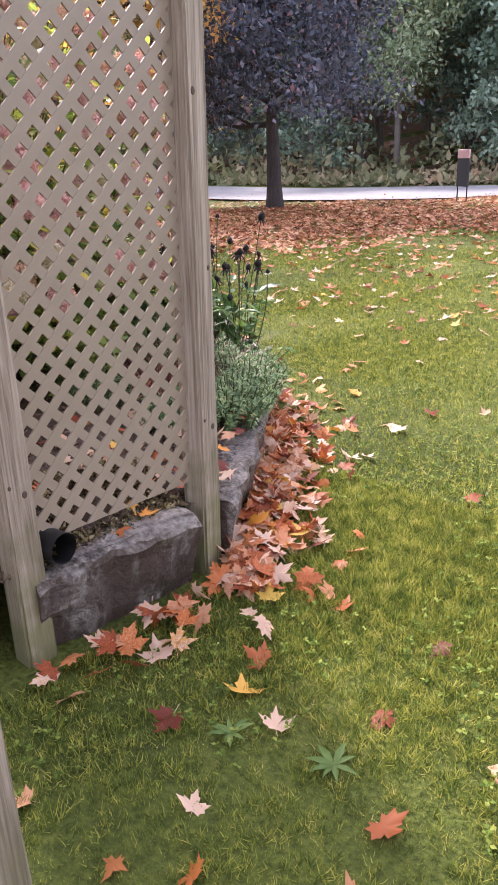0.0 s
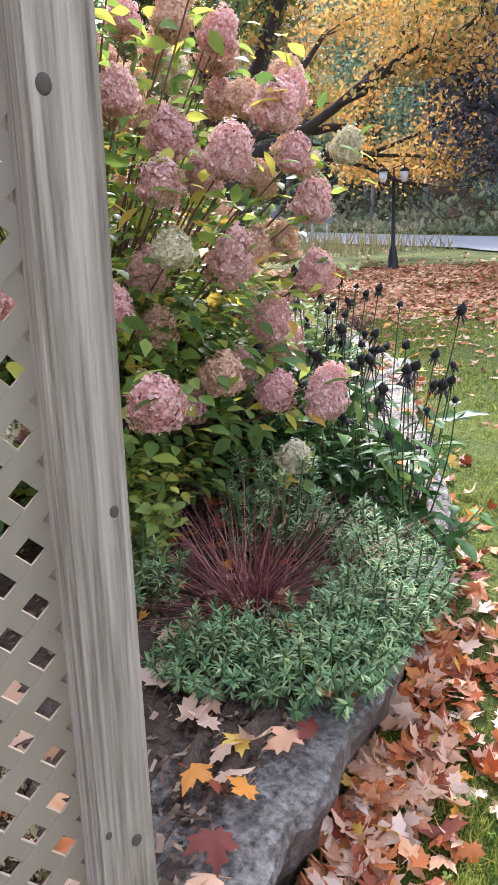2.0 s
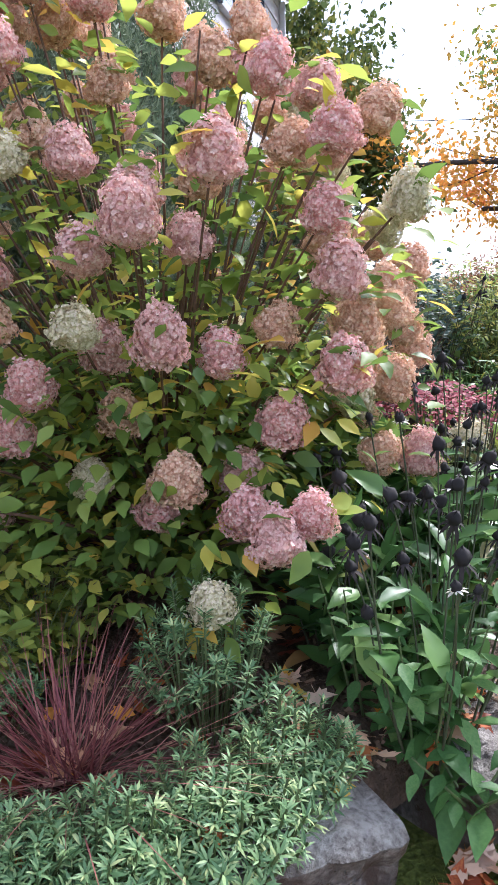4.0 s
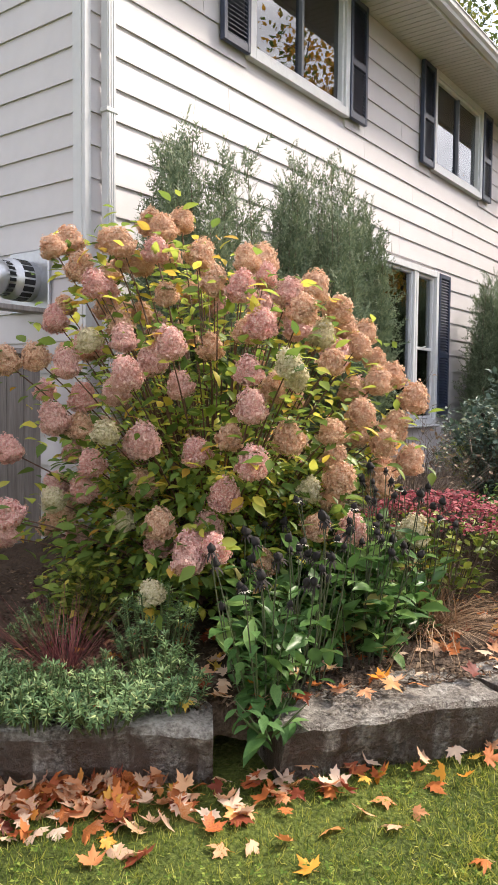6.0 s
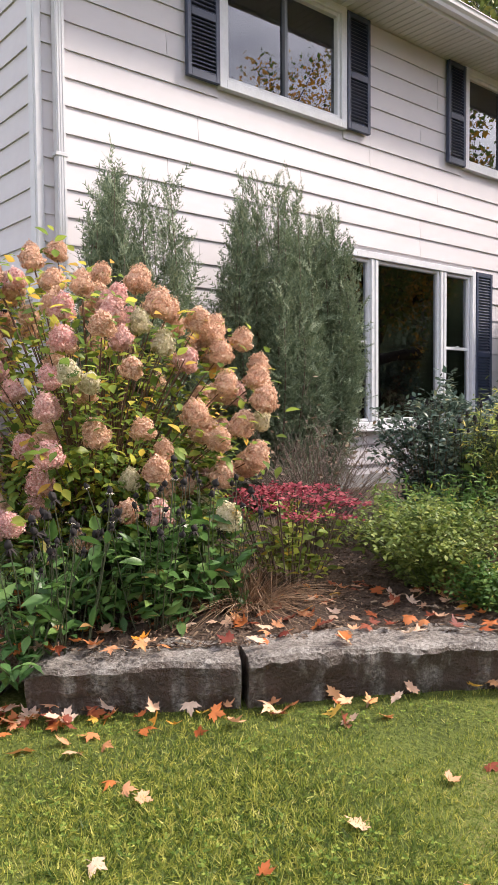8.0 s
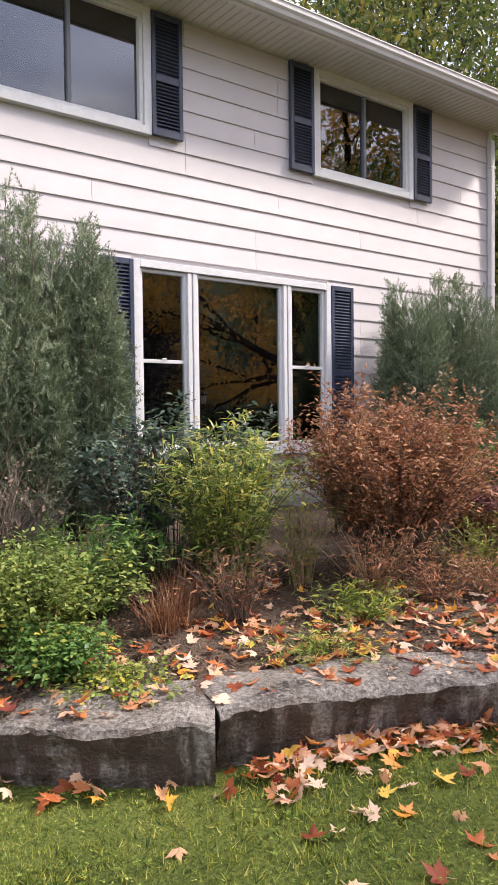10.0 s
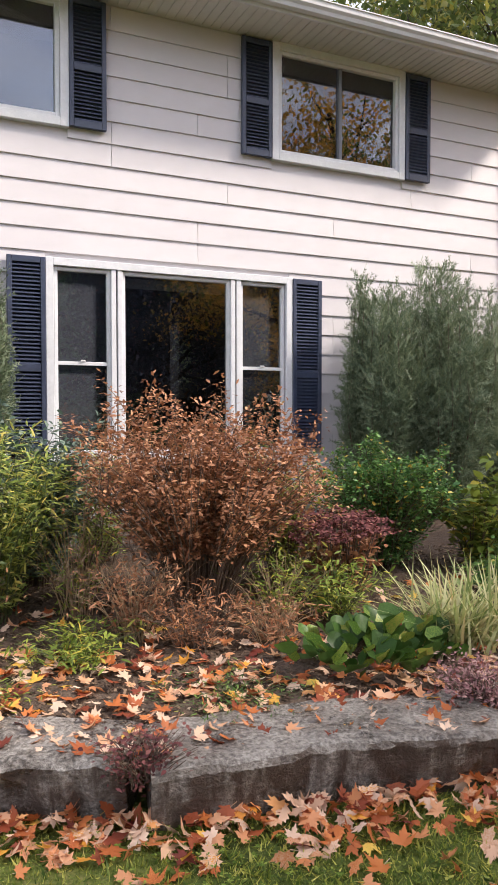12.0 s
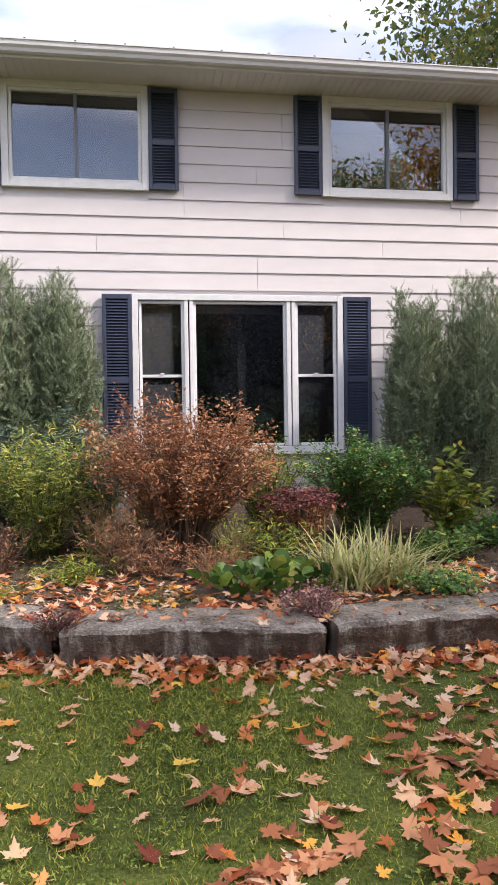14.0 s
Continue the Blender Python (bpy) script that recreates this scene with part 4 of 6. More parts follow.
wood_post(1.122, 2.868, 2.35, .089, 8, "weathered grey timber post, greenish at its foot", lean=(-.75, .75))
wood_post(1.128, 3.535, 2.35, .089, 0, "weathered grey timber post beside the lattice")
wood_post(.31, 4.115, 2.35, .12, 10, "weathered timber post with a split grain")
lat = thing("lattice_screen", (0, 0, 0), "tan diagonal lattice screen between two weathered posts", "lattice")
lat.matrix_world = pose(1.125, 3.492, 0, .75, -.75, 0) @ pose(0, 0, 0, 0, 0, -90)
for lath_bm in lattice_mesh(.585, .345, 2.3, .0765, .0268, .006, True):
    part("lath", lath_bm, M_LATT, lat)


def board_fence(x0, x1, y, top):
    t = thing("board_fence", (0, y, 0), "grey weathered board fence with lattice top", "fence")
    x, i = x0, 0
    me = mesh_from("fence_board", [(a, b, c) for a in (0, .135) for b in (0, .018) for c in (.05, top - .32)],
                   [(0, 1, 3, 2), (4, 6, 7, 5), (0, 4, 5, 1), (2, 3, 7, 6), (1, 5, 7, 3), (0, 2, 6, 4)])
    while x < x1 - .1:
        b = put("fence_board", me, M_BOARD, t)
        b.location = (x, .004 * (i % 3), 0)
        x += .141
        i += 1
    part("top_rail", box_bm(x0, -.05, top - .33, x1, .05, top - .29, .004), M_BOARD, t)
    part("cap_rail", box_bm(x0 - .03, -.07, top - .035, x1, .07, top, .005), M_BOARD, t)
    lt = part("lattice_top", lattice_mesh(x1 - x0, top - .29, top - .035, .0765, .0268, .006), M_LATT, t, "tan diagonal lattice strip")
    for px in (x0, (x0 + x1) / 2):
        part("post", box_bm(px - .045, .02, -.1, px + .045, .11, top - .04, .005), M_BOARD, t)
    return t


board_fence(1.2, 3.49, 4.22, 2.06)

# ---------------------------------------------------------------- trees
def grow(start, direction, length, radius, levels, r, spread=.6, kids=4, up=.12, wander=.22, taper=.62):
    """Limb paths for the tubes, and the tips where leaves gather."""
    paths, tips = [], []

    def limb(p, d, ln, rad, lev):
        n = 7
        pts, q, v = [], np.array(p, float), np.array(d, float)
        for i in range(n + 1):
            pts.append((*q, rad * (1 - (1 - taper) * i / n) if lev else rad * (.35 * (1 - i / n) + .12)))
            v = v + wander * r.normal(size=3) * .5 + np.array([0, 0, up * .3])
            v /= np.linalg.norm(v)
            q = q + v * ln / n
        paths.append(pts)
        P = np.array(pts)
        if lev <= 1:
            for i in range(2, n + 1):
                tips.append(P[i, :3])
        if lev:
            for k in range(kids):
                i = n if k == 0 else r.integers(2, n + 1)
                e = r.normal(size=3)
                e -= (e @ v) * v
                e /= np.linalg.norm(e)
                w = v * (1 - spread * .35) + e * spread
                w[2] += up
                limb(P[i, :3], w / np.linalg.norm(w), ln * r.uniform(.58, .8), P[i, 3] * .68, lev - 1)

    limb(start, direction, length, radius, levels)
    return paths, np.array(tips)


def crown_leaves(tips, n, spread, size, r, shape=SMALL, flat=1.0):
    P = tips[r.integers(0, len(tips), n)] + r.normal(size=(n, 3)) * spread * np.array([1, 1, flat])
    D = unit(n, r) + np.array([0, 0, -.35])
    return scatter(shape[0], shape[1], frames_for(D, unit(n, r), size * r.uniform(.6, 1.3, n)), P)


def trunk_paths(h, rad, r, flare=1.5, lean=.02):
    z = np.linspace(0, h, 9)
    return [[(lean * k ** 1.3 * (1 if i else 1), .5 * lean * k, k, rad * (1 + (flare - 1) * math.exp(-k * 2.2)) * (1 - .25 * k / h)) for i, k in enumerate(z)]]


def big_maple(x, y):
    """Old maple: olive-green crown, its road side turned orange."""
    r = np.random.default_rng(21)
    t = thing("maple_tree", (x, y, float(ground_z(x, y)) - .05), "large old maple with dark trunk and orange-green autumn crown", "tree")
    paths = trunk_paths(3.4, .40, r, 1.45, .01)
    tips = []
    for d, ln, rad, z in (((-.2, .95, .42), 4.6, .16, 2.6), ((.2, -.95, .42), 4.4, .17, 3.0), ((-.1, .45, 1.0), 4.2, .24, 3.2), ((.1, -.4, 1.0), 4.4, .24, 3.2),
                          ((-.8, .1, .6), 3.8, .15, 3.0), ((.8, .1, .7), 4.0, .18, 3.1), ((-.35, -.95, .25), 4.8, .14, 2.7), ((-.4, .8, .7), 4.0, .15, 2.9), ((.3, -1.0, .12), 4.6, .13, 2.9), ((-.15, 1.0, .12), 4.0, .12, 2.8)):
        p, tp = grow((0, 0, z), np.array(d) / np.linalg.norm(d), ln, rad, 2, r, .58, 4, .01, .2)
        paths += p
        tips.append(tp)
    tips = np.concatenate(tips)
    tips = tips[tips[:, 2] > 2.5]
    V, F = tubes(paths, 8)
    put("trunk", mesh_from("trunk", V, F, True), M_BARK, t)
    south = tips[:, 1] + .35 * tips[:, 2] * 0 + r.normal(size=len(tips)) * .9 < -2.0
    V, F = crown_leaves(tips[~south], 27000, .36, .135, r, OVATE, .8)
    put("crown", mesh_from("crown", V, F), L_MAPLE, t)
    V, F = crown_leaves(tips[south], 20000, .36, .13, r, OVATE, .8)
    put("crown", mesh_from("crown", V, F), leaf_mat("orange_gold_crown", [(0, (0.20, 0.21, 0.07)), (.35, (0.47, 0.34, 0.11)), (.7, (0.74, 0.42, 0.12)), (1, (0.78, 0.33, 0.12))], .55, .5, patch=.5, pscale=.35), t, "orange and gold boughs")
    return t


def dark_tree(x, y):
    r = np.random.default_rng(9)
    t = thing("dark_tree", (x, y, float(ground_z(x, y)) - .05), "round-crowned tree with dense dark purple leaves", "tree")
    paths = trunk_paths(2.6, .19, r, 1.4, .01)
    tips = []
    for k in range(13):
        a, z = k * 2.4, 2.1 + .16 * k
        d = np.array([math.cos(a), math.sin(a), .25 + .09 * k])
        p, tp = grow((0, 0, z), d / np.linalg.norm(d), 2.5, .075, 2, r, .65, 4, .02, .25)
        paths += p
        tips.append(tp)
    tips = np.concatenate(tips)
    tips = tips[tips[:, 2] > 2.45]
    V, F = tubes(paths, 6)
    put("trunk", mesh_from("trunk", V, F, True), M_BARK, t)
    V, F = crown_leaves(tips, 42000, .36, .15, r, SMALL, .9)
    put("crown", mesh_from("crown", V, F), L_DARK, t)
    return t


TREE_MAPLE = big_maple(18.1, -5.3)
dark_tree(13.3, -11.5)


def wood_tree(kind, seed):
    """Background woodland tree."""
    r = np.random.default_rng(seed)
    h = r.uniform(9, 14)
    t = thing("woodland_tree", (0, 0, 0), ("tall green-leaved tree on the wooded bank", "tall gold-leaved tree on the wooded bank", "dark green conifer on the wooded bank", "half-bare russet tree on the wooded bank")[kind], "tree", "trees of the wooded bank")
    paths = trunk_paths(h * .95, .17, r, 1.3, .01 * r.normal())
    tips = []
    if kind == 2:
        for k in range(30):
            z = 1.2 + (h - 1.5) * k / 30
            a, ln = k * 2.4, 2.6 * (1 - k / 32) + .3
            paths.append([(0, 0, z, .04), (math.cos(a) * ln * .5, math.sin(a) * ln * .5, z + .05, .025), (math.cos(a) * ln, math.sin(a) * ln, z - .25, .01)])
            for s in np.linspace(.2, 1, 6):
                tips.append((math.cos(a) * ln * s, math.sin(a) * ln * s, z - .1 * s))
        tips, n, sp = np.array(tips), 9000, .3
    else:
        for k in range(12):
            z = h * (.28 + .055 * k)
            a = k * 2.4 + r.uniform(0, 1)
            d = np.array([math.cos(a), math.sin(a), .7])
            p, tp = grow((0, 0, z), d / np.linalg.norm(d), h * .2, .06, 1, r, .6, 4, .1, .25)
            paths += p
            tips.append(tp)
        tips, n, sp = np.concatenate(tips), (15000, 14000, 0, 6500)[kind], .55
    V, F = tubes(paths, 5)
    put("trunk", mesh_from("trunk", V, F, True), M_BARKW, t)
    V, F = crown_leaves(tips, n, sp, (.27, .26, .30, .21)[kind], r, SMALL)
    put("crown", mesh_from("crown", V, F), L_WOODS[kind], t)
    return t


def woods():
    r = np.random.default_rng(31)
    kinds = [wood_tree(k, 40 + 3 * k + j) for k in range(4) for j in range(2)]
    first, n = set(), 0
    spots = []
    for _ in range(4000):
        x = r.uniform(2, 90)
        past = r.uniform(6.5, 34) if r.random() < .7 else r.uniform(6.5, 12)
        y = float(road_y(x)) - past / .8
        if all((x - a) ** 2 + (y - b) ** 2 > (2.2 if past < 14 else 3.0) ** 2 for a, b in spots):
            spots.append((x, y))
        if len(spots) >= 150:
            break
    for i, (x, y) in enumerate(spots):
        src = kinds[int(r.choice(8, p=[.2, .19, .09, .08, .16, .15, .07, .06]))]
        m = pose(x, y, float(ground_z(x, y)) - .1, 0, 0, r.uniform(0, 360))
        s = r.uniform(.75, 1.15)
        if id(src) not in first:
            first.add(id(src))
            src.matrix_world = m
        else:
            c = copy_thing(src, m)
            c.scale = (s, s, s)
    for k in kinds:
        if id(k) not in first:
            k.location = (60 + 3 * kinds.index(k), -40, float(ground_z(60, -40)))


woods()


def undergrowth():
    """Brush and weeds along the far side of the road, and rough grass on the verge."""
    r = np.random.default_rng(12)
    n = 15000
    x = r.uniform(-5, 95, n)
    past = 3.4 + 5.5 * r.random(n) ** 1.4
    y = road_y(x) - past / .8
    tall = .25 + 1.7 * sstep(4.2, 7.5, past) * (0.5 + .5 * np.sin(x * .8) ** 2)
    P = np.stack([x, y, ground_z(x, y) + tall * r.random(n)], 1)
    V, F = scatter(*OVATE, frames_for(unit(n, r) + [0, 0, .5], unit(n, r), .33 * r.uniform(.5, 1.4, n)), P)
    ob = put("roadside_brush", mesh_from("roadside_brush", V, F), leaf_mat("brush_mixed", [(0, (0.09, 0.12, 0.06)), (.45, (0.27, 0.29, 0.15)), (.75, (0.50, 0.42, 0.27)), (1, (0.58, 0.30, 0.18))], .7, .3, patch=.6, pscale=.25))
    tagged(ob, "tangled green and tan brush beyond the road", "brush", kind="stuff")
    n = 9000
    x = r.uniform(20, 75, n)
    y = road_y(x) + 3.1 + 8.5 * r.random(n)
    keep = (np.hypot(x - 18.1, y + 5.3) > 2.5) & (x - .3 * y > 22.5)
    x, y = x[keep], y[keep]
    n = len(x)
    P = np.stack([x, y, ground_z(x, y)], 1)
    V, F = scatter(np.array([(-.03, 0, 0), (.03, 0, 0), (0, 1, .1)]), np.array([(0, 1, 2)]),
                   frames_for(r.normal(size=(n, 3)) * .35 + [0, 0, 1], unit(n, r), .75 * r.uniform(.5, 1.4, n)), P)
    ob = put("verge_grass", mesh_from("verge_grass", V, F), leaf_mat("verge_straw", [(0, (.14, .15, .05)), (.5, (.27, .23, .11)), (1, (.4, .32, .2))], .8, .3, patch=.5, pscale=.3))
    tagged(ob, "tall dry tan grass on the road verge", "grass", kind="stuff")


undergrowth()


# far trees that show above the roof and behind the house
def behind_house():
    r = np.random.default_rng(77)
    for x, y in ((22.5, 17), (27, 13), (-9, 14), (-14, 8)):
        src = bpy.data.objects["woodland_tree"]
        cand = [o for o in bpy.data.objects if o.name.startswith("woodland_tree") and o.parent is None]
        src = cand[int(r.integers(0, 6))]
        c = copy_thing(src, pose(x, y, float(ground_z(x, y)) - .1, 0, 0, r.uniform(0, 360)))
        c.scale = (1, 1, r.uniform(.85, 1.0))


behind_house()


def yard_tree(x, y, h, seed, mat, label):
    r = np.random.default_rng(seed)
    t = thing("yard_tree", (x, y, float(ground_z(x, y)) - .05), label, "tree", "trees behind the house")
    paths = trunk_paths(h * .6, .22, r, 1.4, .01)
    tips = []
    for k in range(11):
        a = k * 2.4
        d = np.array([math.cos(a), math.sin(a), .35 + .08 * k])
        p, tp = grow((0, 0, h * (.26 + .03 * k)), d / np.linalg.norm(d), h * .22, .07, 2, r, .6, 4, .05, .25)
        paths += p
        tips.append(tp)
    put("trunk", mesh_from("trunk", *tubes(paths, 6), True), M_BARK, t)
    V, F = crown_leaves(np.concatenate(tips), 34000, .04 * h, .17, r, SMALL, .8)
    put("crown", mesh_from("crown", V, F), mat, t)


L_YARD = leaf_mat("olive_gold_crown", [(0, (0.036, 0.06, 0.018)), (.55, (0.108, 0.144, 0.036)), (.85, (0.3, 0.264, 0.048)), (1, (0.54, 0.312, 0.048))], .55, .4, patch=.5, pscale=.4)
yard_tree(17.6, 9.6, 15, 401, L_YARD, "tall tree with olive and gold leaves beyond the house")
yard_tree(21.5, 11.5, 15.5, 402, L_YARD, "tall green-gold tree beyond the house")
yard_tree(20.3, 15.0, 14.0, 403, L_YARD, "broad green-gold tree behind the house roof")
yard_tree(17.0, 4.6, 7, 404, L_YARD, "smaller green-gold tree beside the house")


# ---------------------------------------------------------------- things by the road
def lamp_post(x, y):
    z = float(ground_z(x, y))
    t = thing("lamp_post", (x, y, z), "black cast-iron garden lamp post with two lanterns", "lamp post")
    V, F = lathe([(0, 0), (.17, 0), (.17, .05), (.13, .10), (.12, .22), (.085, .45), (.075, .5), (.05, .55), (.042, 1.2), (.038, 2.0), (.05, 2.02), (.05, 2.08), (.02, 2.10), (.018, 2.26), (0, 2.28)], 14)
    put("post", mesh_from("post", V, F, True), M_BLACK, t)
    for sx in (-1, 1):
        put("arm", mesh_from("arm", *tubes([[(0, 0, 1.95, .016), (sx * .12, 0, 1.88, .016), (sx * .24, 0, 1.92, .016), (sx * .25, 0, 1.97, .016)]], 6), True), M_BLACK, t)
        lan = put("lantern", mesh_from("lantern", *[(a + np.array([sx * .25, 0, 1.97]), b) for a, b in [lathe([(0, 0), (.05, 0), (.075, .03), (.11, .24), (0, .24)], 6)]][0]), M_LAMPG, t, "frosted lantern glass")
        V, F = lathe([(0, 0), (.135, 0), (.125, .025), (.05, .09), (.02, .10), (.02, .14), (0, .15)], 6)
        put("lantern_cap", mesh_from("lantern_cap", V + np.array([sx * .25, 0, 2.205]), F), M_BLACK, lan)
    t.rotation_euler = (0, 0, radians(70))
    return t


lamp_post(15.4, -8.1)


def yard_sign(x, y):
    z = float(ground_z(x, y))
    t = thing("yard_sign", (x, y, z), "dark yard sign with red and white head on metal legs", "sign")
    for k in (-.2, .2):
        part("leg", box_bm(k - .012, -.012, -.1, k + .012, .012, 1.06, .002), M_BLACK, t)
    part("panel", box_bm(-.24, -.02, .38, .24, .02, 1.02, .004), plain("black_sign", (.03, .035, .045), .5), t)
    part("head_panel", box_bm(-.24, -.022, 1.03, .24, .022, 1.24, .004), M_SIGNR, t, "white head panel with a red bar")
    for k, w in ((.86, .17), (.74, .13), (.62, .19)):
        part("text_bar", box_bm(-w, -.026, k, w, -.021, k + .035), plain("pale_letters", (.4, .4, .42), .5), t)
    part("text_bar", box_bm(-.18, -.027, 1.09, .18, -.0225, 1.17), plain("red_letters", (.5, .05, .06), .5), t)
    t.rotation_euler = (0, 0, radians(-28))
    return t


yard_sign(9.0, -13.6)


def road_sign(x, y, w, h, low):
    z = float(ground_z(x, y))
    t = thing("road_sign", (x, y, z), "plain grey back of a roadside sign on posts", "sign", "signs by the road")
    for k in (-w * .3, w * .3) if w > .6 else (0, .12):
        part("post", box_bm(k - .04, -.04, -.2, k + .04, .04, low + h * .9, .004), M_METAL, t)
    part("panel", box_bm(-w / 2, -.07, low, w / 2, -.042, low + h, .006), M_SIGNG, t)
    t.rotation_euler = (0, 0, radians(-65))
    return t


road_sign(26.2, -12.6, 1.7, .75, .75)
road_sign(29.4, -12.3, .5, .8, .6)
# overhead wire
w = np.linspace(0, 1, 24)
ob = put("overhead_wire", mesh_from("overhead_wire", *tubes([[(30 - 8 * k, -24 + 42 * k, 6.6 - 2.2 * k * (1 - k), .014) for k in w]], 5), True), M_BLACK)
tagged(ob, "thin dark overhead cable across the lawn", "cable", kind="structure")

# ---------------------------------------------------------------- plants of the bed
def zb(x, y):
    return float(bed_z(x, y))


def stems(base, n, height, spread, r, rad=.006, bend=.25, top=None):
    """Stems fanning from a base; returns the tube paths, and points with directions along them."""
    paths, pts, dirs = [], [], []
    for _ in range(n):
        a, q = r.uniform(0, 2 * np.pi), r.random() ** .6
        h = height * r.uniform(.75, 1.0)
        out = np.array([math.cos(a), math.sin(a), 0]) * spread * q
        b = np.array([out[0] * .18, out[1] * .18, -.03]) + r.normal(size=3) * [.03, .03, 0]
        e = np.array([out[0], out[1], h * (1 - .25 * q * q)])
        m = (b + e) / 2 + np.array([-out[0] * bend, -out[1] * bend, h * .08]) + r.normal(size=3) * .03
        s = np.linspace(0, 1, 7)[:, None]
        C = (1 - s) ** 2 * b + 2 * s * (1 - s) * m + s ** 2 * e
        paths.append([(*c, rad * (1 - .6 * k / 6)) for k, c in enumerate(C)])
        for k in range(1, 7):
            pts.append(C[k])
            dirs.append(C[k] - C[k - 1])
    return paths, np.array(pts), np.array(dirs)


def leaves_on(pts, dirs, n, size, r, shape, zmin=0.0, droop=.2, out=.8, jitter=.03):
    k = r.integers(0, len(pts), n)
    P, D = pts[k], dirs[k] / (np.linalg.norm(dirs[k], axis=1, keepdims=True) + 1e-9)
    P = P + r.normal(size=(n, 3)) * jitter
    side = unit(n, r)
    side[:, 2] *= .4
    E = D * .45 + side * out + np.array([0, 0, -droop])
    ok = P[:, 2] > zmin
    up = np.array([0, 0, 1.0]) + r.normal(size=(n, 3)) * .35
    return scatter(shape[0], shape[1], frames_for(E[ok], up[ok], size * r.uniform(.6, 1.25, ok.sum())), P[ok])


def shrub(name, x, y, h, spread, n_stem, n_leaf, size, mat, shape, label, seed, stem_mat=None, rad=.006, zmin=.1, extra=0, group="", tall=1.0, droop=.2):
    r = np.random.default_rng(seed)
    t = thing(name, (x, y, zb(x, y)), label, "shrub" if "shrub" in name or "bush" in name else "plant", group)
    paths, pts, dirs = stems((0, 0, 0), n_stem, h, spread, r, rad)
    if extra:
        more = []
        for _ in range(extra):
            k = r.integers(0, len(pts))
            d = unit(1, r)[0] * .6 + [0, 0, .8]
            q = pts[k] + d / np.linalg.norm(d) * h * .2 * r.uniform(.5, 1)
            more.append([(*pts[k], rad * .5), (*((pts[k] + q) / 2 + r.normal(size=3) * .012), rad * .35), (*q, rad * .2)])
            pts = np.concatenate([pts, [(pts[k] + q) / 2, q]])
            dirs = np.concatenate([dirs, [d, d]])
        paths += more
    V, F = tubes(paths, 4)
    put("stem_tangle", mesh_from("stem_tangle", V, F, True), stem_mat or M_TWIG, t)
    V, F = leaves_on(pts, dirs, n_leaf, size, r, shape, zmin, droop)
    put("foliage", mesh_from("foliage", V, F), mat, t)
    return t


def blade_tuft(name, x, y, n, length, mat, label, seed, width=1.0, lean=.6, arch=.35, category="grass", z=None, root=.05):
    """Arching blades from one crown."""
    r = np.random.default_rng(seed)
    t = thing(name, (x, y, zb(x, y) if z is None else z), label, category)
    V, F = [], []
    for i in range(n):
        a = r.uniform(0, 2 * np.pi)
        q = r.random() ** .5 * lean
        ln = length * r.uniform(.6, 1.1)
        d = np.array([math.cos(a), math.sin(a)])
        w = .0045 * width * r.uniform(.7, 1.3)
        b = np.array([*(r.normal(size=2) * root), -.02])
        o = len(V)
        sd = np.array([-d[1], d[0], 0])
        for k in range(6):
            s = k / 5
            p = b + np.array([*(d * ln * (q * s + arch * q * s * s)), ln * (s * (1 - .3 * q) - .55 * arch * q * s * s * 1.6)])
            ww = w * (1 - s ** 2 * .95)
            V += [p - sd * ww, p + sd * ww]
        for k in range(5):
            F.append((o + 2 * k, o + 2 * k + 1, o + 2 * k + 3, o + 2 * k + 2))
    put("blade_mass", mesh_from("blade_mass", V, np.array(F)), mat, t)
    return t


# hydrangea: woody stems, ovate leaves, conical flower heads
def panicle_mesh(seed, n=880):
    """One flower head: four-petalled florets packed over a blunt cone."""
    r = np.random.default_rng(seed)
    u = (np.arange(n) + .5) / n
    th = np.arange(n) * 2.39996
    cz = 1 - 2 * u
    sx = np.sqrt(1 - cz * cz)
    nrm = np.stack([sx * np.cos(th), sx * np.sin(th), cz], 1)
    lump = 1 + .07 * np.sin(3 * np.arctan2(nrm[:, 1], nrm[:, 0]) + seed) * sx + .05 * np.sin(9 * nrm[:, 2] + 5 * nrm[:, 0]) + .09 * r.normal(size=n)
    P = nrm * lump[:, None] * np.where(nrm[:, 2:] > 0, [[.82, .82, 1.12]], [[.98, .98, .72]])
    V, F = [], []
    D = np.cross(nrm, unit(n, r))
    W = nrm + r.normal(size=(n, 3)) * .65
    for k in range(4):
        c, s = math.cos(k * math.pi / 2), math.sin(k * math.pi / 2)
        pet = np.array([(0, .005, .0), (.058, .062, .035), (0, .112, .012), (-.058, .062, .035)])
        pet = np.stack([pet[:, 0] * c - pet[:, 1] * s, pet[:, 0] * s + pet[:, 1] * c, pet[:, 2]], 1)
        v, f = scatter(pet, tris([(0, 1, 2, 3)]), frames_for(D, W, r.uniform(.75, 1.15, n)), P)
        F.append(f + sum(len(a) for a in V))
        V.append(v)
    core = lathe([(0, -.6), (.75, -.5), (.86, 0), (.7, .6), (.3, .95), (0, 1.0)], 9)
    F.append(tris(core[1]) + sum(len(a) for a in V))
    V.append(core[0] * .86)
    return mesh_from("flower_head", np.concatenate(V), np.concatenate(F))


HEADS = []
for s in range(3):
    me = panicle_mesh(60 + s)
    for mt in L_HEADS:
        c = me.copy()
        c.materials.append(mt)
        HEADS.append(c)


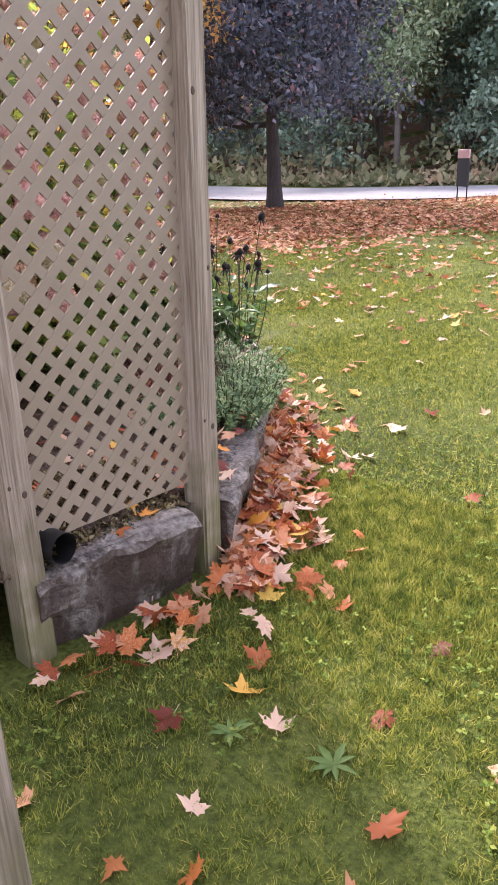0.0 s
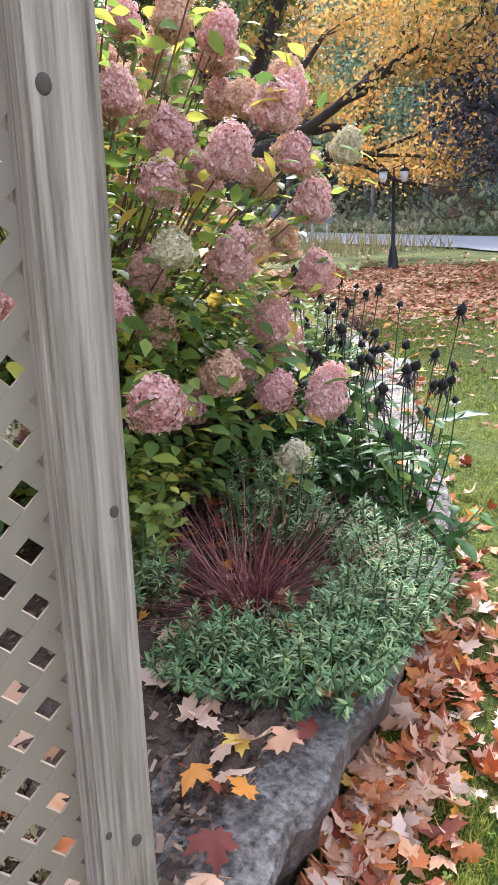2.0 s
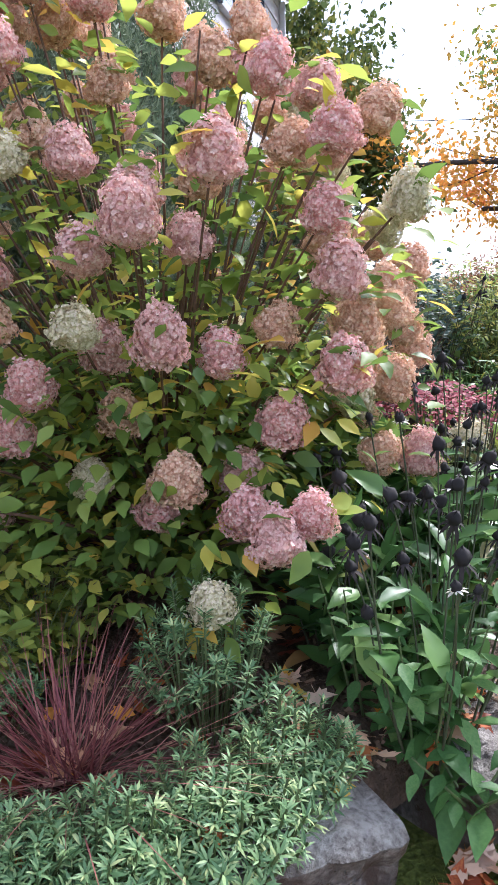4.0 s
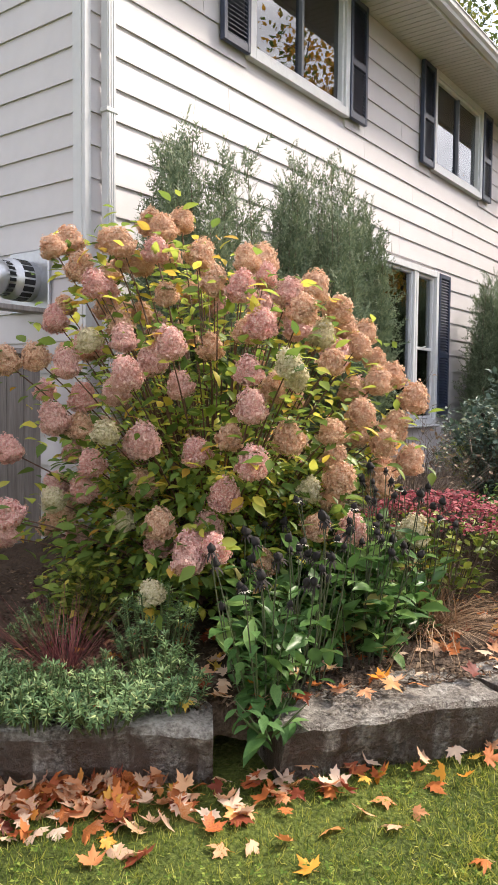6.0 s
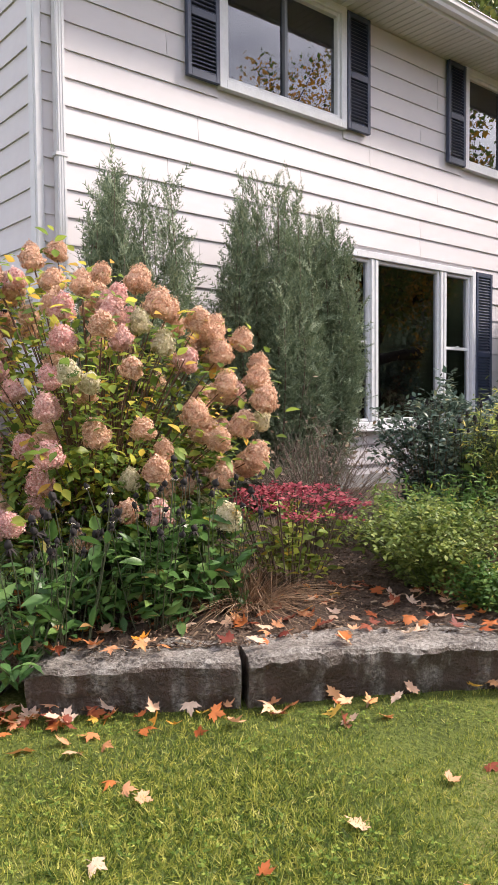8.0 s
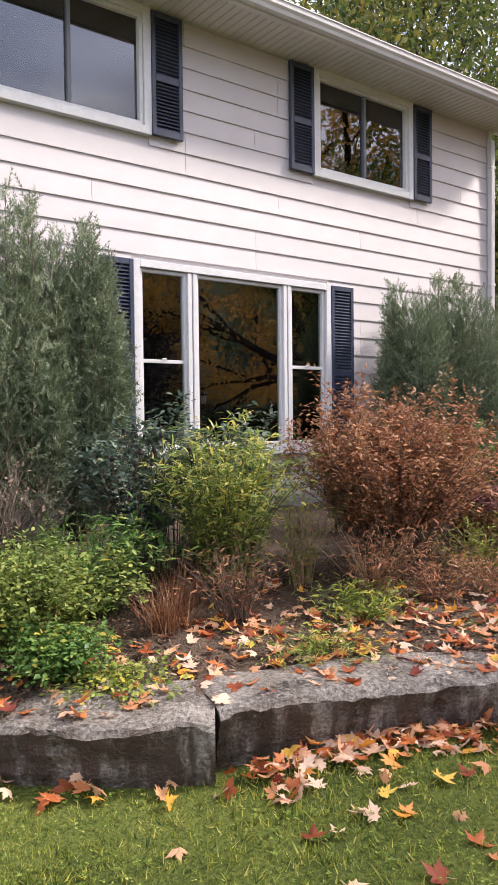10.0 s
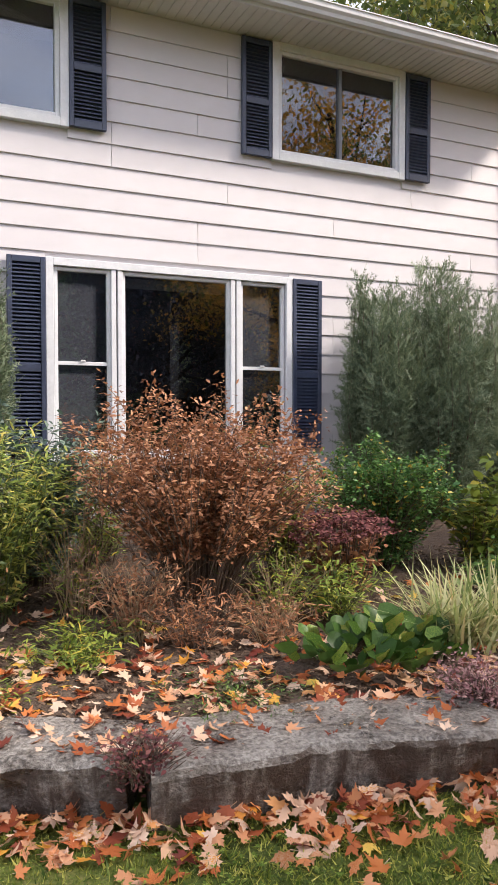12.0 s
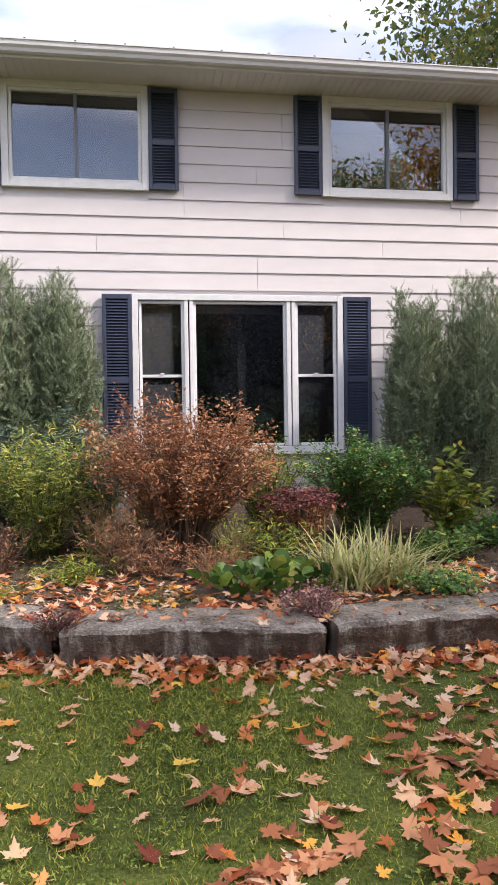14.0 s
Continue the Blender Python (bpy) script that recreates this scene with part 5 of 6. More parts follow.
def hydrangea(x, y):
    r = np.random.default_rng(14)
    t = thing("hydrangea_bush", (x, y, zb(x, y)), "tall panicle hydrangea bush with dusky pink autumn flower heads", "shrub")
    R, H = 1.0, 2.0
    # heads spread over a dome, with the marked ones in front
    placed = [(2.58, 1.51, 1.57, 3), (2.31, 1.93, 1.65, 0), (2.24, 2.11, 1.52, 0), (2.28, 2.28, 1.27, 3), (1.92, 2.48, .93, 2), (2.36, 1.72, .81, 2), (2.27, 1.79, .77, 0),
              (2.22, 1.94, .62, 3), (2.54, 1.66, 1.15, 2), (2.73, 1.58, 1.52, 3), (3.89, 1.55, 1.43, 1), (2.54, 2.82, 2.21, 1), (2.62, 2.53, 2.18, 1), (2.90, 2.61, 2.34, 1),
              (3.44, 2.71, 2.29, 1), (3.48, 2.29, 2.20, 1), (3.55, 2.06, 1.99, 1), (3.68, 1.92, 1.92, 1), (3.80, 1.85, 1.72, 1), (4.20, 1.95, 1.67, 1), (3.81, 1.53, 1.09, 1),
              (3.41, 1.32, .78, 3), (2.19, 2.84, .84, 3), (2.72, 2.87, 1.68, 1), (2.37, 2.53, .99, 2), (2.48, 2.19, 1.59, 0), (2.32, 2.08, 1.24, 0), (2.81, 2.12, 1.67, 1),
              (2.41, 1.90, .79, 2), (3.08, 1.48, .81, 0), (2.35, 2.85, 1.62, 1), (2.25, 2.95, 1.60, 1), (2.45, 2.62, 1.42, 2), (2.30, 2.65, 1.32, 0),
              (2.42, 2.60, 1.28, 1), (2.12, 2.75, 1.18, 2), (2.35, 2.45, 1.12, 2), (2.25, 2.60, .95, 3), (2.05, 2.70, .80, 0),
              (3.70, 1.68, 1.52, 1), (3.75, 1.60, 1.28, 1), (3.62, 1.62, .98, 1), (4.02, 1.75, 1.56, 1), (3.55, 1.56, 1.20, 1), (4.00, 1.72, 1.30, 3), (3.92, 1.75, 1.02, 1), (4.05, 1.95, 1.82, 1),
              (2.42, 2.80, 2.16, 1), (2.50, 2.70, 2.06, 1), (2.68, 2.68, 2.22, 1), (2.75, 2.52, 2.10, 1), (2.84, 2.45, 2.28, 1), (3.02, 2.50, 2.36, 1), (3.08, 2.64, 2.20, 1)]
    spots = [(px - x, py - y, pz - zb(x, y), k) for px, py, pz, k in placed]
    tries = 0
    while len(spots) < 160 and tries < 20000:
        tries += 1
        a, q = r.uniform(0, 2 * np.pi), r.uniform(-.72, 1)
        front = math.cos(a + 2.2) > -.35
        if not front and r.random() < .55:
            continue
        rad = math.sqrt(max(1 - max(q, 0) ** 2, 0)) * (1 - .12 * (q < 0))
        bulge = 1 + .06 * math.sin(3 * a + 1)
        p = np.array([math.cos(a) * R * rad * bulge, math.sin(a) * R * rad * bulge * .9, H * (.52 + .46 * q)]) * r.uniform(.84, 1.02)
        if p[1] + y < 1.47:
            continue
        if all((p[0] - s[0]) ** 2 + (p[1] - s[1]) ** 2 + (p[2] - s[2]) ** 2 > .155 ** 2 for s in spots):
            k = int(r.choice([0, 1, 2, 3], p=[.46, .24, .24, .06] if p[0] < -.45 else [.22, .68, .04, .06]))
            spots.append((*p, k))
    paths, pts, dirs = [], [], []
    for i, (hx, hy, hz, k) in enumerate(spots):
        e = np.array([hx, hy, hz])
        b = np.array([hx * .10, hy * .10, -.04]) + r.normal(size=3) * [.05, .05, 0]
        m = np.array([hx * .42, hy * .42, hz * .62])
        s = np.linspace(0, 1, 8)[:, None]
        C = (1 - s) ** 2 * b + 2 * s * (1 - s) * m + s ** 2 * e
        paths.append([(*c, .0085 - .0055 * j / 7) for j, c in enumerate(C)])
        for j in range(2, 8):
            pts.append(C[j])
            dirs.append(C[j] - C[j - 1])
        sc = r.uniform(.060, .074) * (.92 if k == 3 else 1) * (1 + .20 * float(sstep(-.5, .5, hx)))
        fh = put("flower_head", HEADS[int(r.integers(0, 3)) * 4 + k], None, t)
        tilt = Vector((dirs[-1][0] * .6 + r.normal() * .08, dirs[-1][1] * .6 + r.normal() * .08, .35)).to_track_quat("Z", "Y")
        fh.matrix_local = Matrix.LocRotScale(e, tilt, (sc, sc, sc * r.uniform(.9, 1.15)))
    for _ in range(70):
        a, q = r.uniform(0, 2 * np.pi), r.uniform(.2, .8)
        e = np.array([math.cos(a) * R * q, math.sin(a) * R * q, H * r.uniform(.4, .85)])
        C = np.array([e * 0 + r.normal(size=3) * [.06, .06, 0], e * [.5, .5, .6], e])
        paths.append([(*c, .006 - .0015 * j) for j, c in enumerate(C)])
    V, F = tubes(paths, 5)
    put("stem_tangle", mesh_from("stem_tangle", V, F, True), surface("reddish_brown_cane", [(.3, (.07, .035, .022)), (.7, (.2, .11, .07))], 15, .7, .2), t)
    pts, dirs = np.array(pts), np.array(dirs)
    V, F = leaves_on(pts, dirs, 6200, .078, r, OVATE, .12, .3, .9, .07)
    put("foliage", mesh_from("foliage", V, F), L_HYD, t)
    # low skirt of leaves towards the front
    n = 3200
    a = r.uniform(0, 2 * np.pi, n)
    q = r.uniform(.4, .92, n)
    P = np.stack([np.cos(a) * R * q, np.sin(a) * R * q * .85, r.uniform(.12, .85, n)], 1)
    V, F = scatter(*OVATE, frames_for(np.stack([np.cos(a), np.sin(a), 0 * a - .2], 1) + .5 * unit(n, r), unit(n, r) * .4 + [0, 0, 1], .068 * r.uniform(.6, 1.25, n)), P)
    put("lower_foliage", mesh_from("lower_foliage", V, F), leaf_mat("hydrangea_leaf_low", [(0, (0.075, 0.14, 0.035)), (.6, (0.19, 0.29, 0.06)), (.9, (0.34, 0.42, 0.09)), (1, (0.66, 0.56, 0.1))], .45, .45), t)
    return t


hydrangea(3.20, 2.40)


# upright junipers: plumes of fine sprays
def juniper(x, y, h, wd, seed, label):
    r = np.random.default_rng(seed)
    t = thing("juniper_shrub", (x, y, zb(x, y)), label, "shrub", "upright junipers by the house wall")
    paths, P, D = [], [], []
    for i in range(52):
        a, q = r.uniform(0, 2 * np.pi), r.random() ** .55
        top = h * (r.uniform(.74, 1.0) if q < .7 else r.uniform(.5, .88))
        b = np.array([math.cos(a) * .05, math.sin(a) * .05, .0])
        o = np.array([math.cos(a), math.sin(a), 0]) * wd * q
        C = [b, b + o * .75 + [0, 0, top * .35], b + o * 1.02 + [0, 0, top * .68], b + o * .82 + [0, 0, top]]
        s = np.linspace(0, 1, 15)
        Q = np.stack([np.interp(s, [0, .35, .7, 1], [c[k] for c in C]) for k in range(3)], 1)
        Q[1:-1] = (Q[:-2] + 2 * Q[1:-1] + Q[2:]) / 4
        paths.append([(*c, .012 * (1 - .85 * k / 14)) for k, c in enumerate(Q)])
        for k in range(2, 15):
            m = 38 if k < 12 else 22
            tp = (1 - (k / 15) ** 3 * .65)
            for _ in range(m):
                P.append(Q[k] + r.normal(size=3) * .066 * tp + (Q[k - 1] - Q[k]) * r.random())
                e = unit(1, r)[0] * 1.25 * tp + [o[0] * .35, o[1] * .35, .85]
                D.append(e)
    P, D = np.array(P), np.array(D)
    V, F = tubes(paths, 4)
    put("stem_tangle", mesh_from("stem_tangle", V, F, True), M_TWIG, t)
    n = len(P)
    # a spray: one spine with side scales
    sv, sf = [], []
    for k in range(4):
        z0 = k / 4
        for sg in (-1, 1):
            o = len(sv)
            sv += [(0, z0, 0), (sg * .16, z0 + .30, .06 * sg), (sg * .02, z0 + .16, .0)]
            sf.append((o, o + 1, o + 2))
    o = len(sv)
    sv += [(-.018, 0, 0), (.018, 0, 0), (0, 1.1, 0)]
    sf.append((o, o + 1, o + 2))
    V, F = scatter(np.array(sv), np.array(sf), frames_for(D, unit(n, r), .112 * r.uniform(.6, 1.4, n)), P)
    put("foliage", mesh_from("foliage", V, F), L_JUN, t)
    return t


JL = "feathery blue-green upright juniper against the house wall"
juniper(4.02, 3.20, 2.85, .46, 101, JL)
juniper(5.42, 3.15, 2.98, .48, 102, JL + ", tall and full")
juniper(5.98, 3.25, 2.80, .40, 103, JL)
juniper(10.35, 3.15, 2.65, .45, 104, JL)
juniper(11.05, 3.10, 2.95, .55, 105, JL + ", brownish inside")
juniper(12.2, 3.15, 2.5, .5, 106, JL)

# middle and back of the bed
shrub("brown_shrub", 7.22, .66, 1.15, .84, 220, 42000, .038, L_BROWN, SMALL, "dense twiggy shrub with dry russet-brown leaves", 201, M_TWIG, .006, .38, 760)
shrub("brown_shrub_tips", 7.35, .72, 1.16, .42, 34, 3200, .040, L_BROWN, SMALL, "taller russet shoots behind the brown shrub", 202, M_TWIG, .005, .55, 120)
shrub("boxwood_shrub", 8.95, 1.22, .88, .62, 130, 24000, .037, L_BOX, OVATE, "rounded glossy dark green shrub with few orange leaves", 203, M_TWIG, .006, .05, 420)
shrub("yellow_green_shrub", 9.72, .98, .66, .36, 30, 800, .10, L_YGRN, OVATE, "small shrub with yellowing green leaves", 204, M_TWIG, .005, .05, 30)
shrub("golden_green_shrub", 8.05, 1.15, .82, .46, 44, 1800, .085, L_YGRN, LANCE, "willowy shrub with yellow-green leaves", 206, M_TWIG, .005, .1, 60)
shrub("tall_leafy_plant", 6.02, 1.02, 1.10, .54, 90, 6500, .075, leaf_mat("aster_leaf", [(0, (0.10, 0.16, 0.045)), (.45, (0.26, 0.34, 0.08)), (.8, (0.46, 0.48, 0.12)), (1, (0.68, 0.54, 0.14))], .5, .45), LANCE, "tall leafy perennial clump turning yellow-green", 207, M_STEMG, .005, .08, 120)
shrub("blue_green_plant", 6.40, 1.70, 1.05, .62, 80, 8000, .055, L_BLUE, OVATE, "blue-green leafy perennial with dark seed heads", 208, M_TWIG, .005, .08, 100)
shrub("blue_green_plant", 5.70, 1.62, 1.10, .46, 60, 5200, .05, L_BLUE, OVATE, "blue-green perennial with tall slender shoots", 209, M_TWIG, .005, .2, 40)
shrub("bare_twig_shrub", 4.75, 1.95, .86, .62, 130, 500, .035, leaf_mat("sparse_tan_leaf", [(0, (.16, .11, .07)), (1, (.3, .22, .15))], .7, .2), OVATE, "bare grey-brown twiggy shrub", 210, surface("grey_twig", [(.3, (.10, .075, .06)), (.7, (.24, .19, .155))], 20, .8, .2), .004, .2, 700)
shrub("bright_green_shrub", 4.62, .86, .50, .62, 120, 11000, .036, leaf_mat("olive_green_leaf", [(0, (.07, .11, .022)), (.5, (.17, .235, .05)), (.85, (.30, .335, .075)), (1, (.5, .42, .09))], .55, .3, patch=.35, pscale=4), OVATE, "bushy bright yellow-green perennial", 211, M_STEMG, .004, .04, 160)
shrub("bright_green_shrub", 4.55, .40, .24, .32, 70, 4200, .034, L_GREEN, OVATE, "low bright green mound by the stones", 212, M_STEMG, .004, .0, 60)
shrub("green_perennial", 5.15, 1.15, .58, .52, 60, 2400, .07, L_GREEN, LANCE, "green perennial clump fading to bronze", 213, M_STEMG, .004, .05, 40)
blade_tuft("bronze_grass", 4.62, .72, 190, .42, L_RUST, "upright tuft of bronze-red grass", 214, .6, .35)
blade_tuft("bronze_grass", 5.32, .62, 240, .36, L_RUST, "low spreading tuft of rust-coloured grass", 215, .6, .6)
blade_tuft("bronze_grass", 5.6, .95, 170, .40, L_RUST, "thin tuft of dry rust-coloured grass", 216, .6, .55)
blade_tuft("dry_grass_clump", 3.55, 1.28, 420, .46, leaf_mat("dead_straw_blade", [(0, (.12, .065, .035)), (.5, (.27, .16, .09)), (1, (.43, .31, .2))], .8, .25), "collapsed clump of dry straw-coloured stems", 217, .7, 1.05, .7)
blade_tuft("variegated_grass", 8.36, -.40, 210, .60, L_VAR, "cream and green striped ornamental grass clump", 218, 2.0, .6, .7, root=.11)
blade_tuft("variegated_grass", 8.70, -.36, 190, .56, L_VAR, "cream and green striped grass, arching outwards", 234, 2.0, .7, .7, root=.11)
blade_tuft("purple_grass", 2.00, 2.22, 250, .46, L_PURP, "wine-red ornamental grass tuft", 219, .45, 1.3, .1, root=.03)
shrub("pink_heather", 7.93, -1.06, .20, .26, 90, 1500, .022, L_HEATH, OVATE, "mauve-pink low cushion plant spilling over the stone", 220, M_TWIG, .002, -.1, 60)
shrub("green_cushion_plant", 8.95, -.68, .16, .34, 80, 1600, .035, L_BOX, OVATE, "low dark green creeping cushion", 221, M_STEMG, .002, -.05, 30)
shrub("creeping_sedum", 4.75, .08, .07, .34, 80, 1200, .03, L_YGRN, OVATE, "yellow-green creeping groundcover by the stones", 222, M_STEMG, .002, -.05)
shrub("creeping_sedum", 5.75, -.15, .10, .42, 70, 900, .045, L_YGRN, LANCE, "patchy yellow-green groundcover on the bed", 223, M_STEMG, .002, -.05)
shrub("creeping_sedum", 6.9, -.55, .06, .42, 70, 1000, .03, L_GREEN, LANCE, "low grey-green groundcover among leaves", 224, M_STEMG, .002, -.05)
shrub("dried_creeper", 6.34, -1.02, .13, .22, 90, 500, .025, L_SEDD, OVATE, "dried purplish creeper hanging over the stone gap", 225, M_TWIG, .003, -.2, 40)


def stonecrop_mat():
    """Low mat of buff stonecrop over the mounded soil behind the block."""
    r = np.random.default_rng(226)
    t = thing("stonecrop_mat", (0, 0, 0), "mat of buff and green stonecrop behind the stone block", "plant")
    n = 9000
    x, y = r.uniform(1.12, 1.62, n), r.uniform(2.94, 3.52, n)
    P = np.stack([x, y, np.maximum(bed_z(x, y), .26) + .03 * r.random(n)], 1)
    V, F = scatter(*OVATE, frames_for(unit(n, r) + [0, 0, .5], unit(n, r) + [0, 0, .6], .015 * r.uniform(.6, 1.4, n)), P)
    put("foliage", mesh_from("foliage", V, F), leaf_mat("buff_stonecrop", [(0, (.05, .035, .02)), (.45, (.13, .095, .05)), (.75, (.26, .21, .09)), (1, (.5, .46, .26))], .7, .25), t)


stonecrop_mat()


shrub("dry_stem_clump", 6.72, .40, .50, .46, 44, 900, .055, L_BROWN, LANCE, "clump of dry tan perennial stems", 228, M_STRAW, .003, .05, 120)
shrub("dry_stem_clump", 7.62, .34, .44, .42, 44, 700, .055, L_YGRN, LANCE, "clump of dry stems with few yellow leaves", 229, M_STRAW, .003, .05, 100)
shrub("dry_stem_clump", 5.75, .55, .45, .42, 70, 500, .05, L_BROWN, LANCE, "clump of dry reddish perennial stems", 230, M_TWIG, .003, .05, 120)
shrub("dry_stem_clump", 6.98, .10, .30, .34, 50, 900, .05, L_BROWN, LANCE, "low clump of dry russet stems in leaf litter", 241, M_TWIG, .003, .02, 80)
shrub("dry_stem_clump", 7.40, .02, .26, .30, 46, 700, .05, L_BROWN, LANCE, "low clump of dry russet stems in leaf litter", 242, M_STRAW, .003, .02, 80)
shrub("low_green_plant", 7.95, .25, .35, .34, 44, 700, .07, L_YGRN, LANCE, "yellowing perennial beside the sedum", 243, M_STEMG, .003, .02, 40)
shrub("back_green_shrub", 8.15, 2.1, .9, .55, 60, 2600, .08, L_GREEN, LANCE, "green leafy shrub below the picture window", 235, M_TWIG, .004, .05, 80)
shrub("back_green_shrub", 6.95, 2.2, .75, .5, 50, 1900, .08, L_YGRN, LANCE, "yellow-green shrub below the picture window", 236, M_TWIG, .004, .05, 80)
shrub("dry_stem_clump", 6.50, .85, .7, .34, 50, 700, .055, L_YGRN, LANCE, "tall straw-coloured stems with few yellow leaves", 237, M_STRAW, .003, .05, 80)
shrub("low_green_plant", 10.1, .9, .3, .5, 70, 1500, .05, L_BOX, OVATE, "low dark green plant on the bed", 238, M_STEMG, .003, .0, 40)
shrub("low_green_plant", 9.4, .35, .22, .40, 70, 1300, .05, L_GREEN, OVATE, "low green leafy plant on the bed", 231, M_STEMG, .003, .0, 40)
shrub("low_green_plant", 6.35, .15, .18, .36, 60, 900, .06, L_YGRN, LANCE, "low yellowing plant among fallen leaves", 232, M_STEMG, .003, .0, 40)
shrub("low_green_plant", 3.3, 1.75, .5, .45, 60, 1500, .08, L_GREEN, OVATE, "green leafy perennial beside the hydrangea", 233, M_STEMG, .004, .05, 60)


def stonecrop_flower(name, x, y, h, wd, n, mat, leafm, label, seed, head=.05):
    """Sedum: stiff stems, fleshy leaves, flat flower plates."""
    r = np.random.default_rng(seed)
    t = thing(name, (x, y, zb(x, y)), label, "plant")
    paths, P, D = [], [], []
    cv, cf = [], []
    for i in range(n):
        a, q = r.uniform(0, 2 * np.pi), math.sqrt((i + .5) / n)
        e = np.array([math.cos(i * 2.4) * wd * q, math.sin(i * 2.4) * wd * q, h * (1 - .16 * q * q) * r.uniform(.82, 1.05)])
        b = np.array([e[0] * .4, e[1] * .4, 0])
        C = [b + (e - b) * s for s in np.linspace(0, 1, 5)]
        paths.append([(*c, .004) for c in C])
        for c in C[1:4]:
            P.append(c)
            D.append(e - b)
        m = 46
        u = r.normal(size=(m, 3)) * [head, head, head * .22] + e
        v, f = scatter(*PETAL, frames_for(unit(m, r) * .5 + [1, 0, .2], unit(m, r) * .5 + [0, 0, 1], .016 * r.uniform(.6, 1.4, m)), u)
        cf.append(f + sum(len(k) for k in cv))
        cv.append(v)
    V, F = tubes(paths, 4)
    put("stem_tangle", mesh_from("stem_tangle", V, F, True), M_TWIG, t)
    put("flower_plate_mass", mesh_from("flower_plate_mass", np.concatenate(cv), np.concatenate(cf)), mat, t)
    V, F = leaves_on(np.array(P), np.array(D), n * 9, .075, r, OVATE, .03, .1)
    put("foliage", mesh_from("foliage", V, F), leafm, t)
    return t


stonecrop_flower("sedum_plant", 8.22, .62, .58, .33, 60, L_SEDD, L_BROWN, "faded sedum clump with dark maroon flower plates", 301)
stonecrop_flower("sedum_plant", 3.98, 1.42, .62, .42, 42, L_SEDR, L_YGRN, "sedum clump with crimson flower plates and yellowing leaves", 302)


def bergenia(x, y, seed):
    r = np.random.default_rng(seed)
    t = thing("bergenia_plant", (x, y, zb(x, y)), "broad-leaved glossy green bergenia with one red leaf", "plant")
    big = (np.array([(0, 0, 0), (-.34, .2, .12), (.34, .2, .04), (-.5, .55, .02), (0, .55, -.03), (.5, .55, .14), (-.34, .92, .10), (.34, .92, -.02), (0, 1.0, .02)]), OVATE[1])
    me = mesh_from("leaf", *big, True)
    me.materials.append(L_BERG)
    for i in range(150):
        a, q = r.uniform(0, 2 * np.pi), r.random() ** .55
        p = Vector((math.cos(a) * .50 * q, math.sin(a) * .32 * q, .03 + .20 * (1 - .5 * q) * r.random()))
        a += r.normal() * .9
        d = Vector((math.cos(a), math.sin(a), 1.9 - .7 * q + r.normal() * .5))
        m = frames_for(np.array([d[:]]), np.array([[-d[0] + r.normal() * .4, -d[1] + r.normal() * .4, 1.0]]), np.array([.105 * r.uniform(.6, 1.25)]))[0]
        ob = put("leaf", me, None, t)
        ob.matrix_local = Matrix.Translation(p) @ Matrix(m.tolist()).to_4x4()
    return t


bergenia(7.72, -.52, 311)


def spurge(x, y, n, wd, h, seed):
    """Whorls of narrow leaves at shoot tips."""
    r = np.random.default_rng(seed)
    t = thing("spurge_plant", (x, y, zb(x, y)), "silvery blue-green spurge mound with whorled leaves", "plant", "spurge along the stones")
    paths, V, F = [], [], []
    n = int(n * 1.6)
    for i in range(n):
        a, q = i * 2.4, math.sqrt((i + .5) / n)
        e = np.array([math.cos(a) * wd * q, math.sin(a) * wd * q, h * (1 - .5 * q * q) * r.uniform(.6, 1.2)])
        b = np.array([e[0] * .5, e[1] * .5, -.02])
        ax = (e - b) / np.linalg.norm(e - b)
        paths.append([(*b, .004), (*((b + e) / 2 + r.normal(size=3) * .01), .0035), (*e, .003)])
        m = 30
        s = r.random(m) ** 1.2 * .075
        P = e[None] - ax[None] * s[:, None]
        ang = np.arange(m) * 2.4
        u = np.cross(ax, [.3, .9, .1])
        u /= np.linalg.norm(u)
        w = np.cross(ax, u)
        D = np.cos(ang)[:, None] * u + np.sin(ang)[:, None] * w + ax[None] * (.75 - s * 9)[:, None]
        v, f = scatter(*LANCE, frames_for(D, np.repeat(ax[None], m, 0), .031 * r.uniform(.75, 1.15, m)), P)
        F.append(f + sum(len(k) for k in V))
        V.append(v)
    put("stem_tangle", mesh_from("stem_tangle", *tubes(paths, 4), True), M_STEMG, t)
    put("foliage", mesh_from("foliage", np.concatenate(V), np.concatenate(F)), L_EUPH, t)
    return t


spurge(1.62, 2.22, 60, .22, .20, 321)
spurge(1.86, 1.84, 60, .22, .22, 322)
spurge(1.74, 2.44, 36, .17, .17, 323)
shrub("low_green_plant", 2.34, 2.48, .36, .26, 60, 900, .055, L_YGRN, OVATE, "light green leafy perennial beside the wine-red grass", 344, M_STEMG, .003, .03, 40)
spurge(2.12, 2.52, 24, .16, .24, 324)
spurge(1.70, 2.02, 44, .17, .20, 325)
spurge(2.08, 1.72, 36, .17, .20, 327)
spurge(2.28, 1.98, 40, .20, .38, 326)


